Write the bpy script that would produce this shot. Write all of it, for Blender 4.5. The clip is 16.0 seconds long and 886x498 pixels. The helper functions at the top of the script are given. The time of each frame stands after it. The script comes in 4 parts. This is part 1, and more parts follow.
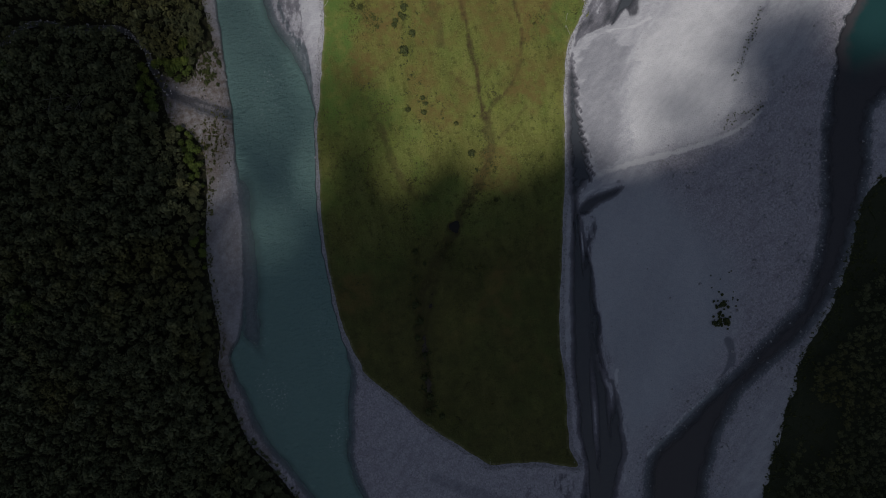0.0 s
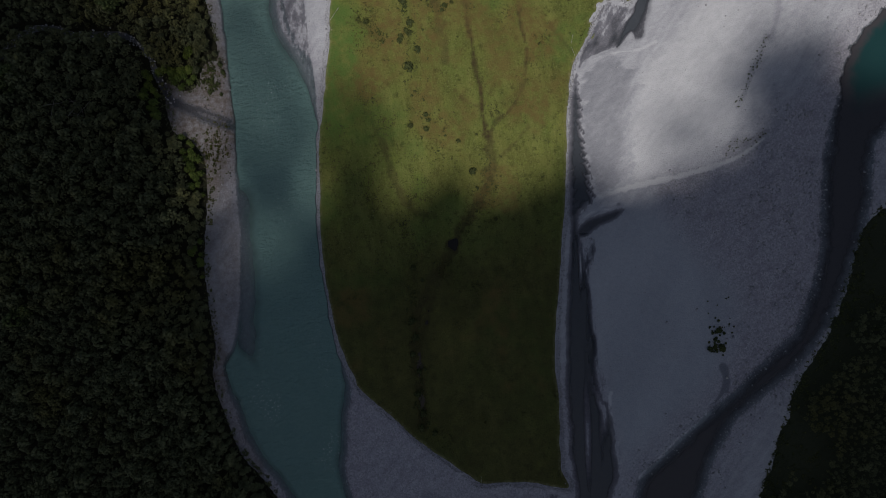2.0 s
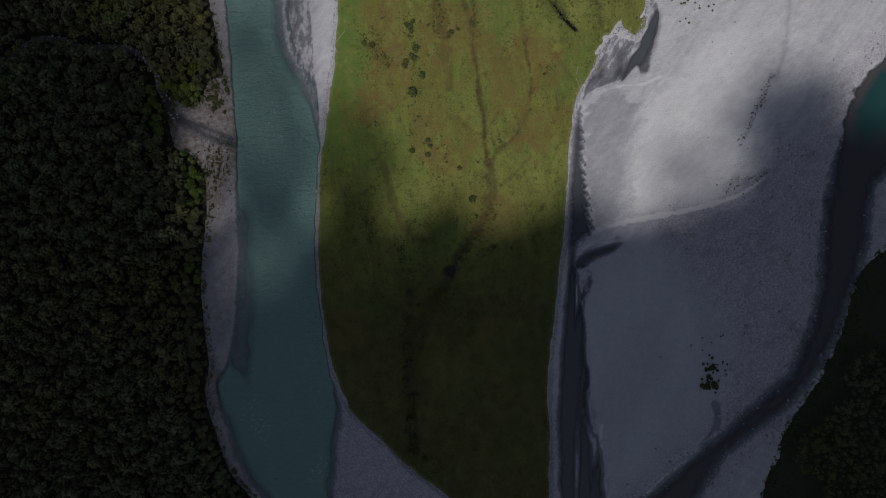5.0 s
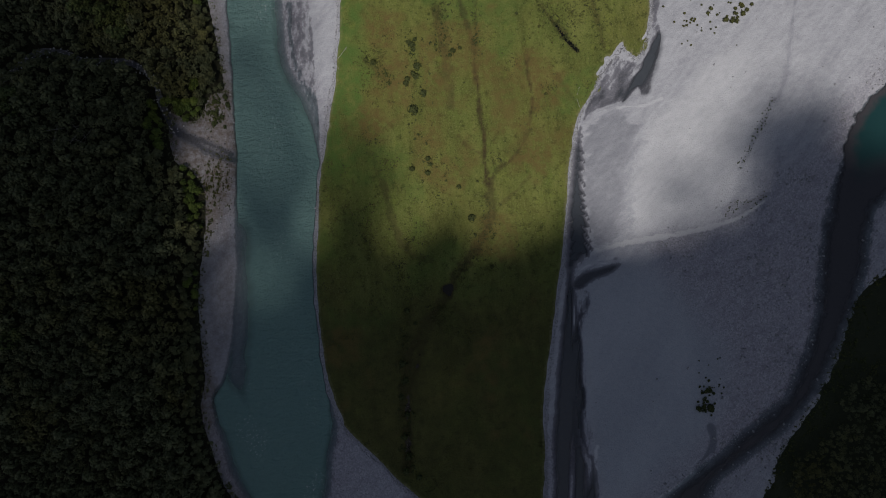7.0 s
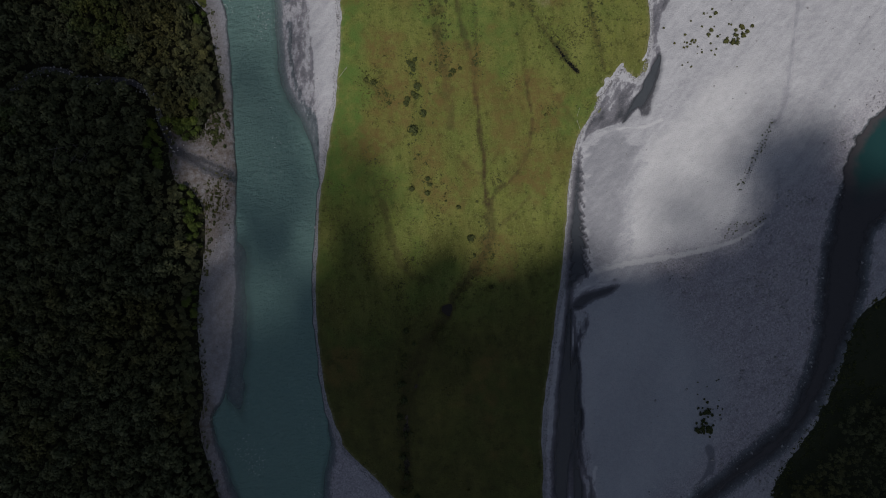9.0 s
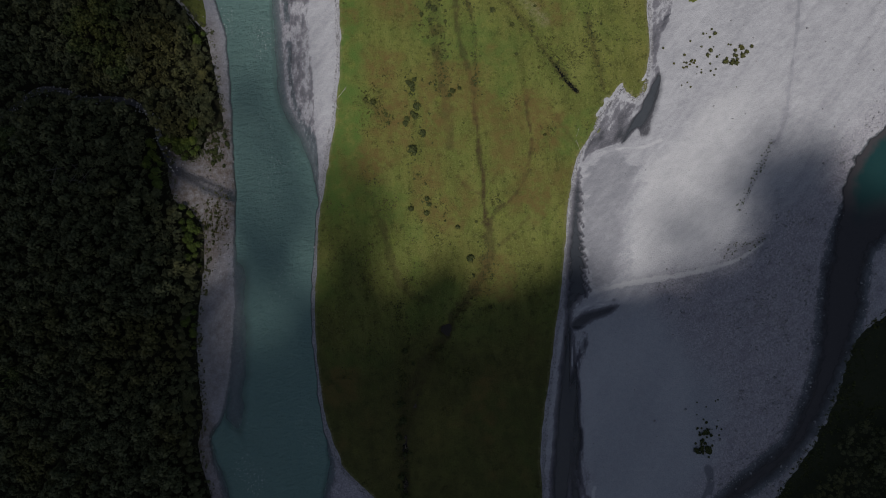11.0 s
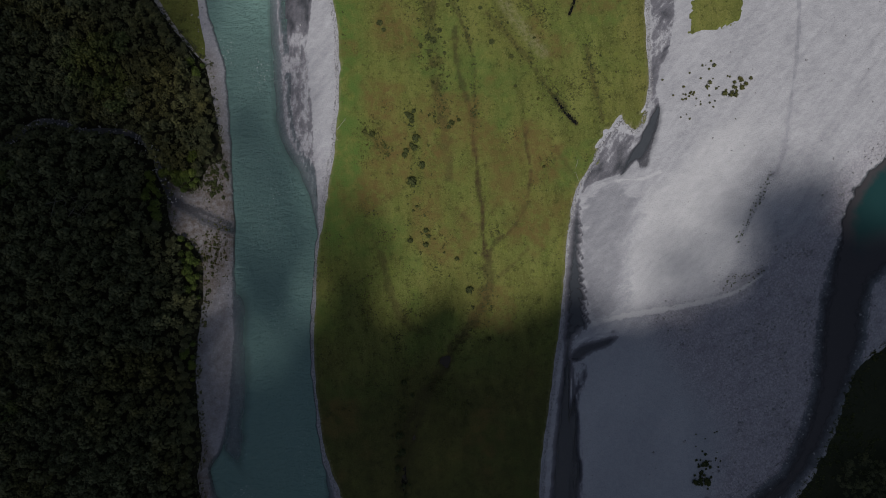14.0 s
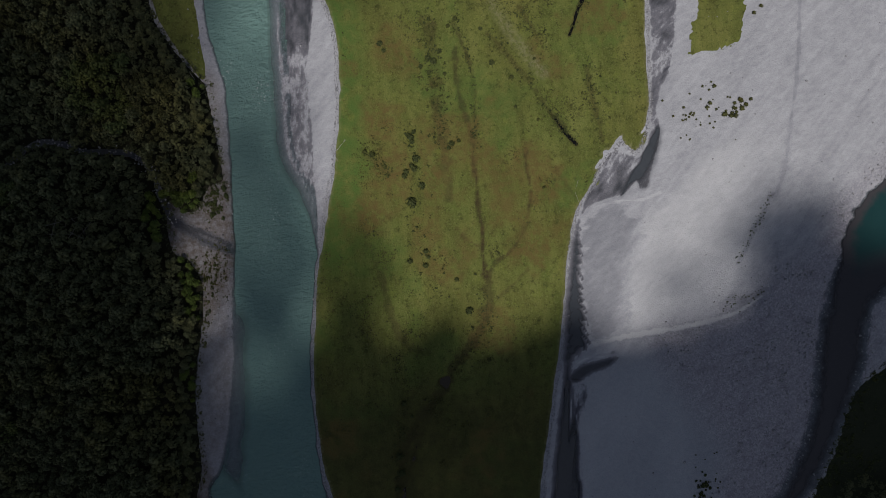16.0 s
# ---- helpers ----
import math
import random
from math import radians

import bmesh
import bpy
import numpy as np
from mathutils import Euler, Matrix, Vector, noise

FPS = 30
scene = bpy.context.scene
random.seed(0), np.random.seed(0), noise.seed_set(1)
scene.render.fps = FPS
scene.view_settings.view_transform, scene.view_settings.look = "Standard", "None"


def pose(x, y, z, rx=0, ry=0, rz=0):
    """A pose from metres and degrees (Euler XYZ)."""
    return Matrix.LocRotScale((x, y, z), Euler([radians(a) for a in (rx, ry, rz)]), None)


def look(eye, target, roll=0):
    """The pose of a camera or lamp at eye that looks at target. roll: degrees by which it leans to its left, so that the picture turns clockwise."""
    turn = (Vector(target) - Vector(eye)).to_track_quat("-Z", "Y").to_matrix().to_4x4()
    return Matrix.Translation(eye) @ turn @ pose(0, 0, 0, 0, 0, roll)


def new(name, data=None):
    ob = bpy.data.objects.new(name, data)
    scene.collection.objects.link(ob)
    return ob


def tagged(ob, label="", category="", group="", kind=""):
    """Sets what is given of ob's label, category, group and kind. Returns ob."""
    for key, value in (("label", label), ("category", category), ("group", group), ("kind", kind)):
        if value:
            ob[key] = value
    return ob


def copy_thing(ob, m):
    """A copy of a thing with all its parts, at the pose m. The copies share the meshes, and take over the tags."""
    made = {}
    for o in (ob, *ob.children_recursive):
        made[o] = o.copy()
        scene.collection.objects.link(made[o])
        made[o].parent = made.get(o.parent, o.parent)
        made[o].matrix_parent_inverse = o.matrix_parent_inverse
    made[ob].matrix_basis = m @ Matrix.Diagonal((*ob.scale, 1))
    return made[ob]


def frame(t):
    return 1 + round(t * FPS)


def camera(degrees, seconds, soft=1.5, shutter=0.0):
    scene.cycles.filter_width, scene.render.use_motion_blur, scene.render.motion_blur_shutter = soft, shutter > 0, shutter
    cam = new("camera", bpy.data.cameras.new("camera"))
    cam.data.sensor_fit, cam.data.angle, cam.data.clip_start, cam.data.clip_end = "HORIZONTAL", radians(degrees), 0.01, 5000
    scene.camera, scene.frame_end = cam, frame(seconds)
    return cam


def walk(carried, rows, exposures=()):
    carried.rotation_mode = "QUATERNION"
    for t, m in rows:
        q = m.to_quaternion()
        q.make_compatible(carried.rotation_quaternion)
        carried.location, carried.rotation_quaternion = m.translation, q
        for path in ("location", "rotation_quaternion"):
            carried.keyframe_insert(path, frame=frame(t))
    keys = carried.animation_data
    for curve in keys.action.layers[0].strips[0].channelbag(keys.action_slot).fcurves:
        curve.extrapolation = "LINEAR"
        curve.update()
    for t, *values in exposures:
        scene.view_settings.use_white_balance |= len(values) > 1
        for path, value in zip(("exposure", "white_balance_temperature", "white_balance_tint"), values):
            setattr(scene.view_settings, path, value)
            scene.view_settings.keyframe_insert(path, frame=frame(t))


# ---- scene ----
# ---- camera: a drone looking straight down, flying up the valley at one height ----
HEIGHT = 418.0
cam = camera(73.7, 16.0, soft=0.95)
ROWS = [  # seconds, x, y, heading
    (0.0, -6.4, -51.1, -5.29), (0.5, -5.9, -48.1, -4.82), (1.0, -5.4, -45.1, -4.36), (1.5, -4.8, -42.1, -3.89),
    (2.0, -4.3, -39.2, -3.44), (2.5, -3.8, -36.2, -3.00), (3.0, -3.3, -33.0, -2.56), (3.5, -2.9, -29.9, -2.14),
    (4.0, -2.5, -26.8, -1.74), (6.5, -0.7, -11.2, -0.47), (7.0, -0.4, -7.7, -0.23), (7.5, -0.1, -3.8, -0.05),
    (8.0, 0.0, 0.0, 0.0), (8.5, 0.0, 3.3, 0.02), (9.0, 0.1, 6.6, 0.06), (11.5, 0.8, 24.4, 0.13),
    (12.0, 1.0, 28.2, 0.14), (12.5, 1.1, 31.9, 0.14), (13.0, 1.2, 35.6, 0.14), (13.5, 1.2, 39.3, 0.14),
    (14.0, 1.2, 43.0, 0.15), (14.5, 1.2, 46.9, 0.15), (15.0, 1.2, 50.6, 0.15), (15.5, 1.2, 54.1, 0.16),
    (16.0, 1.2, 57.6, 0.17)]
EXPOSURE = -0.75
walk(cam, [(t, pose(x, y, HEIGHT, 0, 0, yaw)) for t, x, y, yaw in ROWS], [(0.0, EXPOSURE, 6500, 10), (16.0, EXPOSURE, 6500, 10)])

# ---- daylight: a high sun between clouds ----
SUN_EL, SUN_AZ = radians(68), radians(-99)          # height, and plan angle from +x
TO_SUN = Vector((math.cos(SUN_EL) * math.cos(SUN_AZ), math.cos(SUN_EL) * math.sin(SUN_AZ), math.sin(SUN_EL)))
world = bpy.data.worlds.new("sky")
scene.world = world
world.use_nodes = True
wn = world.node_tree
sky = wn.nodes.new("ShaderNodeTexSky")
sky.sky_type, sky.sun_disc = "NISHITA", False
sky.sun_elevation, sky.sun_rotation = SUN_EL, math.pi / 2 - SUN_AZ
wn.nodes["Background"].inputs["Strength"].default_value = 0.060
haze = wn.nodes.new("ShaderNodeHueSaturation")       # broken cloud whitens the blue
haze.inputs["Saturation"].default_value = 0.78
wn.links.new(sky.outputs[0], haze.inputs["Color"])
wn.links.new(haze.outputs[0], wn.nodes["Background"].inputs["Color"])
sun = new("sun", bpy.data.lights.new("sun", "SUN"))
sun.data.energy, sun.data.angle, sun.data.color = 4.2, radians(0.6), (1.0, 0.96, 0.91)
sun.matrix_world = look(TO_SUN * 500, (0, 0, 0))


# ---- materials ----
class Nodes:
    """A small builder of node materials."""

    def __init__(self, name, rough=0.9, spec=0.3):
        self.mat = bpy.data.materials.new(name)
        self.mat.use_nodes = True
        self.t = self.mat.node_tree
        self.bsdf = self.t.nodes["Principled BSDF"]
        self.bsdf.inputs["Roughness"].default_value = rough
        self.bsdf.inputs["Specular IOR Level"].default_value = spec
        self.pos = self.t.nodes.new("ShaderNodeNewGeometry").outputs["Position"]

    def link(self, a, b):
        self.t.links.new(a, b)

    def stretch(self, sx, sy, sz, turn=0.0):
        n = self.t.nodes.new("ShaderNodeMapping")
        n.vector_type = "TEXTURE"
        n.inputs["Scale"].default_value = (1 / sx, 1 / sy, 1 / sz)
        n.inputs["Rotation"].default_value = (0, 0, radians(turn))
        self.link(self.pos, n.inputs["Vector"])
        return n.outputs[0]

    def noise(self, size, detail=5.0, rough=0.55, at=None):
        n = self.t.nodes.new("ShaderNodeTexNoise")
        n.inputs["Scale"].default_value = 1.0 / size
        n.inputs["Detail"].default_value = detail
        n.inputs["Roughness"].default_value = rough
        self.link(at or self.pos, n.inputs["Vector"])
        return n.outputs["Fac"]

    def cells(self, size, at=None):
        n = self.t.nodes.new("ShaderNodeTexVoronoi")
        n.inputs["Scale"].default_value = 1.0 / size
        self.link(at or self.pos, n.inputs["Vector"])
        return n

    def ramp(self, fac, *stops):
        n = self.t.nodes.new("ShaderNodeValToRGB")
        e = n.color_ramp.elements
        while len(e) < len(stops):
            e.new(0.5)
        for el, (p, c) in zip(e, stops):
            el.position = p
            el.color = (*((c, c, c) if isinstance(c, (int, float)) else c), 1)
        self.link(fac, n.inputs[0])
        return n.outputs[0]

    def mix(self, fac, a, b, how="MIX"):
        n = self.t.nodes.new("ShaderNodeMix")
        n.data_type, n.blend_type = "RGBA", how
        for s, v in ((n.inputs["Factor"], fac), (n.inputs["A"], a), (n.inputs["B"], b)):
            if isinstance(v, (int, float)):
                s.default_value = v if s.type == "VALUE" else (v, v, v, 1)
            elif isinstance(v, tuple):
                s.default_value = (*v, 1)
            else:
                self.link(v, s)
        return n.outputs["Result"]

    def math(self, op, a, b=0.0, c=0.0):
        n = self.t.nodes.new("ShaderNodeMath")
        n.operation = op
        for s, v in zip(n.inputs, (a, b, c)):
            if isinstance(v, (int, float)):
                s.default_value = v
            else:
                self.link(v, s)
        return n.outputs[0]

    def span(self, v, lo, hi):
        n = self.t.nodes.new("ShaderNodeMapRange")
        n.interpolation_type = "SMOOTHSTEP"
        n.inputs["From Min"].default_value, n.inputs["From Max"].default_value = lo, hi
        self.link(v, n.inputs["Value"])
        return n.outputs[0]

    def height(self):
        n = self.t.nodes.new("ShaderNodeSeparateXYZ")
        self.link(self.pos, n.inputs[0])
        return n.outputs[2]

    def layer(self, name):
        n = self.t.nodes.new("ShaderNodeAttribute")
        n.attribute_name = name
        return n.outputs["Fac"]

    def bump(self, h, depth, strength=1.0):
        n = self.t.nodes.new("ShaderNodeBump")
        n.inputs["Distance"].default_value, n.inputs["Strength"].default_value = depth, strength
        self.link(h, n.inputs["Height"])
        self.link(n.outputs[0], self.bsdf.inputs["Normal"])

    def done(self, colour, rough=None):
        self.link(colour, self.bsdf.inputs["Base Color"])
        if rough is not None:
            self.link(rough, self.bsdf.inputs["Roughness"])
        return self.mat


def gravel_material():
    m = Nodes("river_gravel", 0.88, 0.25)
    flow, braid = m.stretch(1.0, 0.22, 1.0, -40), m.stretch(1.0, 0.45, 1.0, -58)
    base = m.ramp(m.noise(34, 6, 0.6), (0.3, (0.28, 0.282, 0.305)), (0.7, (0.41, 0.41, 0.435)))
    base = m.mix(0.34, base, m.ramp(m.noise(8, 6, 0.65, flow), (0.3, (0.21, 0.213, 0.236)), (0.7, (0.50, 0.50, 0.525))))
    base = m.mix(0.42, base, m.ramp(m.noise(3.2, 6, 0.75, braid), (0.3, (0.17, 0.175, 0.20)), (0.7, (0.58, 0.58, 0.61))))
    long = m.noise(5.5, 5, 0.7, m.stretch(1.0, 0.05, 1.0, -36))
    base = m.mix(0.22, base, m.ramp(long, (0.32, (0.20, 0.205, 0.235)), (0.68, (0.55, 0.55, 0.585))))
    fine = m.noise(42, 5, 0.55, m.stretch(1.0, 0.45, 1.0, -10))
    fine = m.ramp(fine, (0.32, (0.295, 0.312, 0.345)), (0.5, (0.345, 0.362, 0.395)), (0.68, (0.40, 0.415, 0.445)))
    fine = m.mix(0.25, fine, m.ramp(m.noise(3.5, 7, 0.75), (0.3, (0.25, 0.262, 0.29)), (0.7, (0.48, 0.492, 0.52))))
    base = m.mix(m.layer("sand"), base, fine)
    stones, coarse = m.cells(0.95), m.layer("cobble")
    pebble = m.ramp(stones.outputs["Color"], (0.0, (0.10, 0.10, 0.12)), (0.5, (0.32, 0.32, 0.355)), (1.0, (0.60, 0.59, 0.62)))
    patchy = m.math("MULTIPLY", coarse, m.math("MULTIPLY_ADD", m.noise(7, 5, 0.7), 0.9, -0.05))
    base = m.mix(m.math("ADD", m.math("MULTIPLY", patchy, 1.25), 0.08), base, pebble)
    base = m.mix(m.math("MULTIPLY", coarse, m.span(m.noise(2.2, 6, 0.8), 0.55, 0.75)), base, (0.13, 0.13, 0.15))
    base = m.mix(m.math("MULTIPLY", coarse, m.math("MULTIPLY", m.span(m.noise(6, 7, 0.75, braid), 0.48, 0.66), 0.55)), base, (0.16, 0.16, 0.185))
    base = m.mix(m.math("MULTIPLY_ADD", coarse, 0.32, 0.03), base, (0.29, 0.25, 0.285))
    tone = m.math("ADD", m.layer("tone"), m.math("MULTIPLY_ADD", m.noise(4, 6, 0.75, braid), 0.6, -0.3))
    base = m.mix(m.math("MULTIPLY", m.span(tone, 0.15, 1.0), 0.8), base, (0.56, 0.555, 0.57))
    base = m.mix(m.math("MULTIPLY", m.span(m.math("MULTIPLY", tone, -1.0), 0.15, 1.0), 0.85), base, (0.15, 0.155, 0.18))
    base = m.mix(m.math("MULTIPLY", m.layer("earth_shade"), m.math("MULTIPLY_ADD", m.noise(4, 7, 0.8), 2.6, -0.55)), base, (0.135, 0.108, 0.092))
    silt = m.layer("silt")
    base = m.mix(m.math("MULTIPLY", silt, m.math("MULTIPLY_ADD", m.noise(6, 5, 0.7, flow), 0.8, 0.4)), base, (0.115, 0.12, 0.135))
    damp = m.math("ADD", m.height(), m.math("MULTIPLY_ADD", m.noise(1.7, 7, 0.85, m.stretch(1.0, 0.5, 1.0, 0)), 1.3, -0.65))
    dry = m.span(damp, -0.06, 0.16)
    base = m.mix(dry, m.mix(1.0, base, (0.52, 0.51, 0.53), "MULTIPLY"), base)
    m.bump(m.math("ADD", m.math("MULTIPLY", stones.outputs["Distance"], -0.5), m.noise(2.2, 6, 0.7)), 0.5, 0.8)
    return m.done(base, m.math("MULTIPLY_ADD", dry, 0.45, 0.45))


def grass_material():
    m = Nodes("meadow_grass", 0.95, 0.12)
    flow = m.stretch(1.0, 0.3, 1.0, 6)
    a = m.ramp(m.noise(62, 5, 0.6), (0.36, (0.182, 0.150, 0.047)), (0.5, (0.165, 0.172, 0.048)), (0.64, (0.128, 0.182, 0.044)))
    b = m.ramp(m.noise(13, 7, 0.68, flow), (0.3, (0.078, 0.086, 0.026)), (0.5, (0.168, 0.172, 0.050)), (0.7, (0.28, 0.265, 0.088)))
    c = m.mix(0.62, a, b)
    c = m.mix(m.math("MULTIPLY", m.span(m.noise(5.5, 7, 0.75), 0.50, 0.68), 0.75), c, (0.060, 0.062, 0.020))
    c = m.mix(m.math("MULTIPLY", m.span(m.noise(1.9, 5, 0.8), 0.53, 0.68), 0.8), c, (0.040, 0.046, 0.016))
    c = m.mix(m.math("MULTIPLY", m.span(m.noise(1.2, 4, 0.8), 0.52, 0.68), 0.7), c, (0.28, 0.26, 0.11))
    worn = m.layer("worn")
    c = m.mix(m.math("MULTIPLY", worn, m.math("MULTIPLY_ADD", m.noise(2.5, 6, 0.75), 1.5, 0.2)), c, (0.070, 0.049, 0.027))
    c = m.mix(m.math("MULTIPLY", m.span(m.noise(8, 6, 0.72), 0.54, 0.70), 0.6), c, (0.225, 0.235, 0.058))
    c = m.mix(m.math("MULTIPLY", m.layer("lush"), m.span(m.noise(9, 5, 0.7), 0.3, 0.65)), c, (0.112, 0.168, 0.044))
    # grass mixed toward a darker brown, stronger in the south
    c = m.mix(m.math("MULTIPLY", m.layer("darker"), m.math("MULTIPLY_ADD", m.noise(11, 6, 0.7), 1.0, 0.25)), c, (0.072, 0.062, 0.028))
    c = m.mix(m.math("MULTIPLY", m.layer("rust"), m.span(m.noise(7, 6, 0.7), 0.3, 0.65)), c, (0.172, 0.118, 0.046))
    c = m.mix(1.0, c, (0.83, 0.89, 0.80), "MULTIPLY")
    pale = m.layer("pale")
    c = m.mix(m.math("MULTIPLY", pale, m.span(m.noise(2, 5, 0.7), 0.35, 0.7)), c, (0.25, 0.235, 0.13))
    m.bump(m.noise(1.3, 6, 0.8), 0.9, 1.0)
    return m.done(c)


def water_material(name, deep, shallow, clear, ripple, depths=None, tint=(0.86, 0.92, 0.92)):
    m = Nodes(name, 0.12, 0.5)
    m.bsdf.inputs["IOR"].default_value = 1.33
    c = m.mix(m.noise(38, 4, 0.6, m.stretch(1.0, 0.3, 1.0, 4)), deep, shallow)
    # ripple light and dark put into the colour, as sky reflections would show
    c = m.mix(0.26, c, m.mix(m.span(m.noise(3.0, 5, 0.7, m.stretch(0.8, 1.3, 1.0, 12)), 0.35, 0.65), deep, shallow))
    if depths:
        c = m.mix(m.span(m.layer("depth"), 1.2, 3.2), c, depths)
    foam = m.math("MULTIPLY", m.layer("riffle"), m.span(m.noise(2.0, 5, 0.75), 0.56, 0.63))
    c = m.mix(foam, c, (0.75, 0.78, 0.78))
    waves = m.math("ADD", m.noise(3.6, 6, 0.68, m.stretch(0.75, 1.2, 1.0, 12)), m.math("MULTIPLY", m.noise(14, 3), 0.8))
    m.bump(waves, ripple)
    m.done(c, m.math("MULTIPLY_ADD", foam, 0.6, 0.1))
    see = m.t.nodes.new("ShaderNodeBsdfTransparent")
    see.inputs[0].default_value = (*tint, 1)
    mixed = m.t.nodes.new("ShaderNodeMixShader")
    m.link(m.span(m.layer("depth"), 0.0, clear), mixed.inputs[0])
    m.link(see.outputs[0], mixed.inputs[1])
    m.link(m.bsdf.outputs[0], mixed.inputs[2])
    m.link(mixed.outputs[0], m.t.nodes["Material Output"].inputs["Surface"])
    return m.mat


def leaf_material(name, dark, mid, light, patch=7.0):
    m = Nodes(name, 0.7, 0.25)
    c = m.ramp(m.noise(patch, 3, 0.6), (0.3, dark), (0.52, mid), (0.75, light))
    isl = m.t.nodes.new("ShaderNodeNewGeometry").outputs["Random Per Island"]
    c = m.mix(m.math("MULTIPLY", isl, 0.55), c, light)
    c = m.mix(m.span(m.noise(45, 3), 0.45, 0.7), c, m.mix(1.0, c, (1.15, 1.0, 0.72), "MULTIPLY"))
    m.bump(m.noise(0.5, 4, 0.7), 0.25, 0.8)
    return m.done(c)


def plain_material(name, dark, light, size, rough=0.9):
    m = Nodes(name, rough, 0.2)
    c = m.ramp(m.noise(size, 6, 0.65), (0.3, dark), (0.7, light))
    rnd = m.t.nodes.new("ShaderNodeObjectInfo").outputs["Random"]
    isl = m.t.nodes.new("ShaderNodeNewGeometry").outputs["Random Per Island"]
    c = m.mix(m.math("MULTIPLY", rnd, 0.4), c, light)
    c = m.mix(m.math("MULTIPLY", isl, 0.6), c, dark)
    m.bump(m.noise(size * 0.3, 5, 0.7), size * 0.1)
    return m.done(c)


GRAVEL = gravel_material()
GRASS = grass_material()
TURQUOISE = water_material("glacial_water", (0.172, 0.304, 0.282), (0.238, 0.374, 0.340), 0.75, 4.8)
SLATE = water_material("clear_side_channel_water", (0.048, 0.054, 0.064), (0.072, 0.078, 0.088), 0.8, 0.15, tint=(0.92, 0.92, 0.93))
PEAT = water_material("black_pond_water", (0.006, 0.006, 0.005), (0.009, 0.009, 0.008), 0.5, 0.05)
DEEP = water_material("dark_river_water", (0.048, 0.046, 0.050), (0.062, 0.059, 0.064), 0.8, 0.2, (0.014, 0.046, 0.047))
LEAF_DARK = leaf_material("beech_leaves", (0.036, 0.043, 0.022), (0.068, 0.078, 0.037), (0.155, 0.162, 0.076))
LEAF_MID = leaf_material("hazel_leaves", (0.034, 0.050, 0.016), (0.060, 0.082, 0.026), (0.120, 0.140, 0.048))
LEAF_BRIGHT = leaf_material("sun_toned_leaves", (0.042, 0.070, 0.013), (0.076, 0.114, 0.021), (0.145, 0.180, 0.038))
SHRUB_LEAF = leaf_material("shrub_leaves", (0.022, 0.030, 0.011), (0.040, 0.052, 0.016), (0.090, 0.100, 0.030), 2.5)
TUSSOCK = leaf_material("tussock_blades", (0.030, 0.034, 0.012), (0.055, 0.060, 0.018), (0.105, 0.105, 0.032), 4.0)
BARK = plain_material("bark", (0.07, 0.055, 0.04), (0.15, 0.125, 0.10), 0.6)
FOREST_SOIL = plain_material("forest_floor", (0.018, 0.018, 0.010), (0.045, 0.042, 0.022), 5.0)
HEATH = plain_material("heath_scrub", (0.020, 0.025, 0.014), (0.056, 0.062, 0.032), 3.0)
PALE_STONE = plain_material("pale_stream_stone", (0.34, 0.33, 0.34), (0.70, 0.69, 0.69), 0.8)
WET_STONE = plain_material("wet_stone", (0.05, 0.048, 0.052), (0.17, 0.16, 0.165), 0.8, 0.5)
STONE = plain_material("stone", (0.14, 0.14, 0.155), (0.46, 0.45, 0.46), 0.8)
DRIFTWOOD = plain_material("driftwood", (0.34, 0.31, 0.27), (0.60, 0.57, 0.52), 0.8)
DEADWOOD = plain_material("deadwood", (0.13, 0.12, 0.105), (0.25, 0.235, 0.21), 0.8)
CLOUD = plain_material("cloud_vapour", (0.78, 0.78, 0.80), (0.90, 0.90, 0.90), 60.0, 1.0)

# ---- the plan: shores, edges and tracks, in metres ----
WEST_RIVER = [(-193, 365), (-181, 285), (-170, 233), (-166, 210), (-159, 186), (-154, 170), (-152, 146), (-150, 120), (-149, 96), (-148, 74), (-146, 58), (-147, 42), (-148, 20), (-147, -6), (-147, -30), (-149, -54), (-151, -76), (-156, -96), (-159, -103), (-164, -112), (-163, -122), (-162, -132), (-157, -144), (-153, -160), (-148, -172), (-140, -185), (-130, -198), (-120, -215), (-102, -243), (-83, -293)]
WEST_RIVER += [(-39, -297), (-59, -255), (-74, -222), (-80, -205), (-83, -188), (-80, -172), (-79, -156), (-76, -141), (-76, -129), (-83, -106), (-87, -83), (-90, -54), (-92, -24), (-91, 8), (-89, 40), (-87, 56), (-90, 80), (-94, 96), (-102, 110), (-109, 124), (-112, 146), (-114, 176), (-116, 202), (-118, 234), (-125, 286), (-137, 366)]
SIDE_CHANNEL = [(98, 81), (94, 69), (91, 46), (88, 16), (87, -10), (86, -33), (83, -63), (79, -103), (77, -139), (77, -163), (77, -195), (79, -217), (73, -239), (64, -266), (57, -306), (89, -309), (99, -241), (103, -226), (110, -208), (109, -190), (108, -172), (106, -158), (102, -152), (99, -133), (99, -109), (98, -84), (96, -60), (93, -38), (94, -20), (104, -11), (103, 4), (101, 18), (99, 38), (99, 56), (98, 70)]
EAST_RIVER = [(407, 163), (351, 143), (314, 109), (303, 100), (291, 85), (285, 69), (281, 52), (274, 32), (269, 12), (266, -12), (264, -32), (261, -60), (249, -94), (239, -114), (222, -128), (197, -150), (183, -161), (165, -175), (148, -190), (133, -202), (124, -211), (121, -223), (118, -240)]
EAST_RIVER += [(108, -270), (97, -309), (144, -314), (156, -275), (163, -244), (167, -227), (175, -208), (184, -189), (194, -174), (211, -161), (229, -148), (246, -134), (264, -112), (278, -85), (287, -62), (297, -35), (301, -11), (304, 8), (314, 25), (352, 43), (408, 83)]
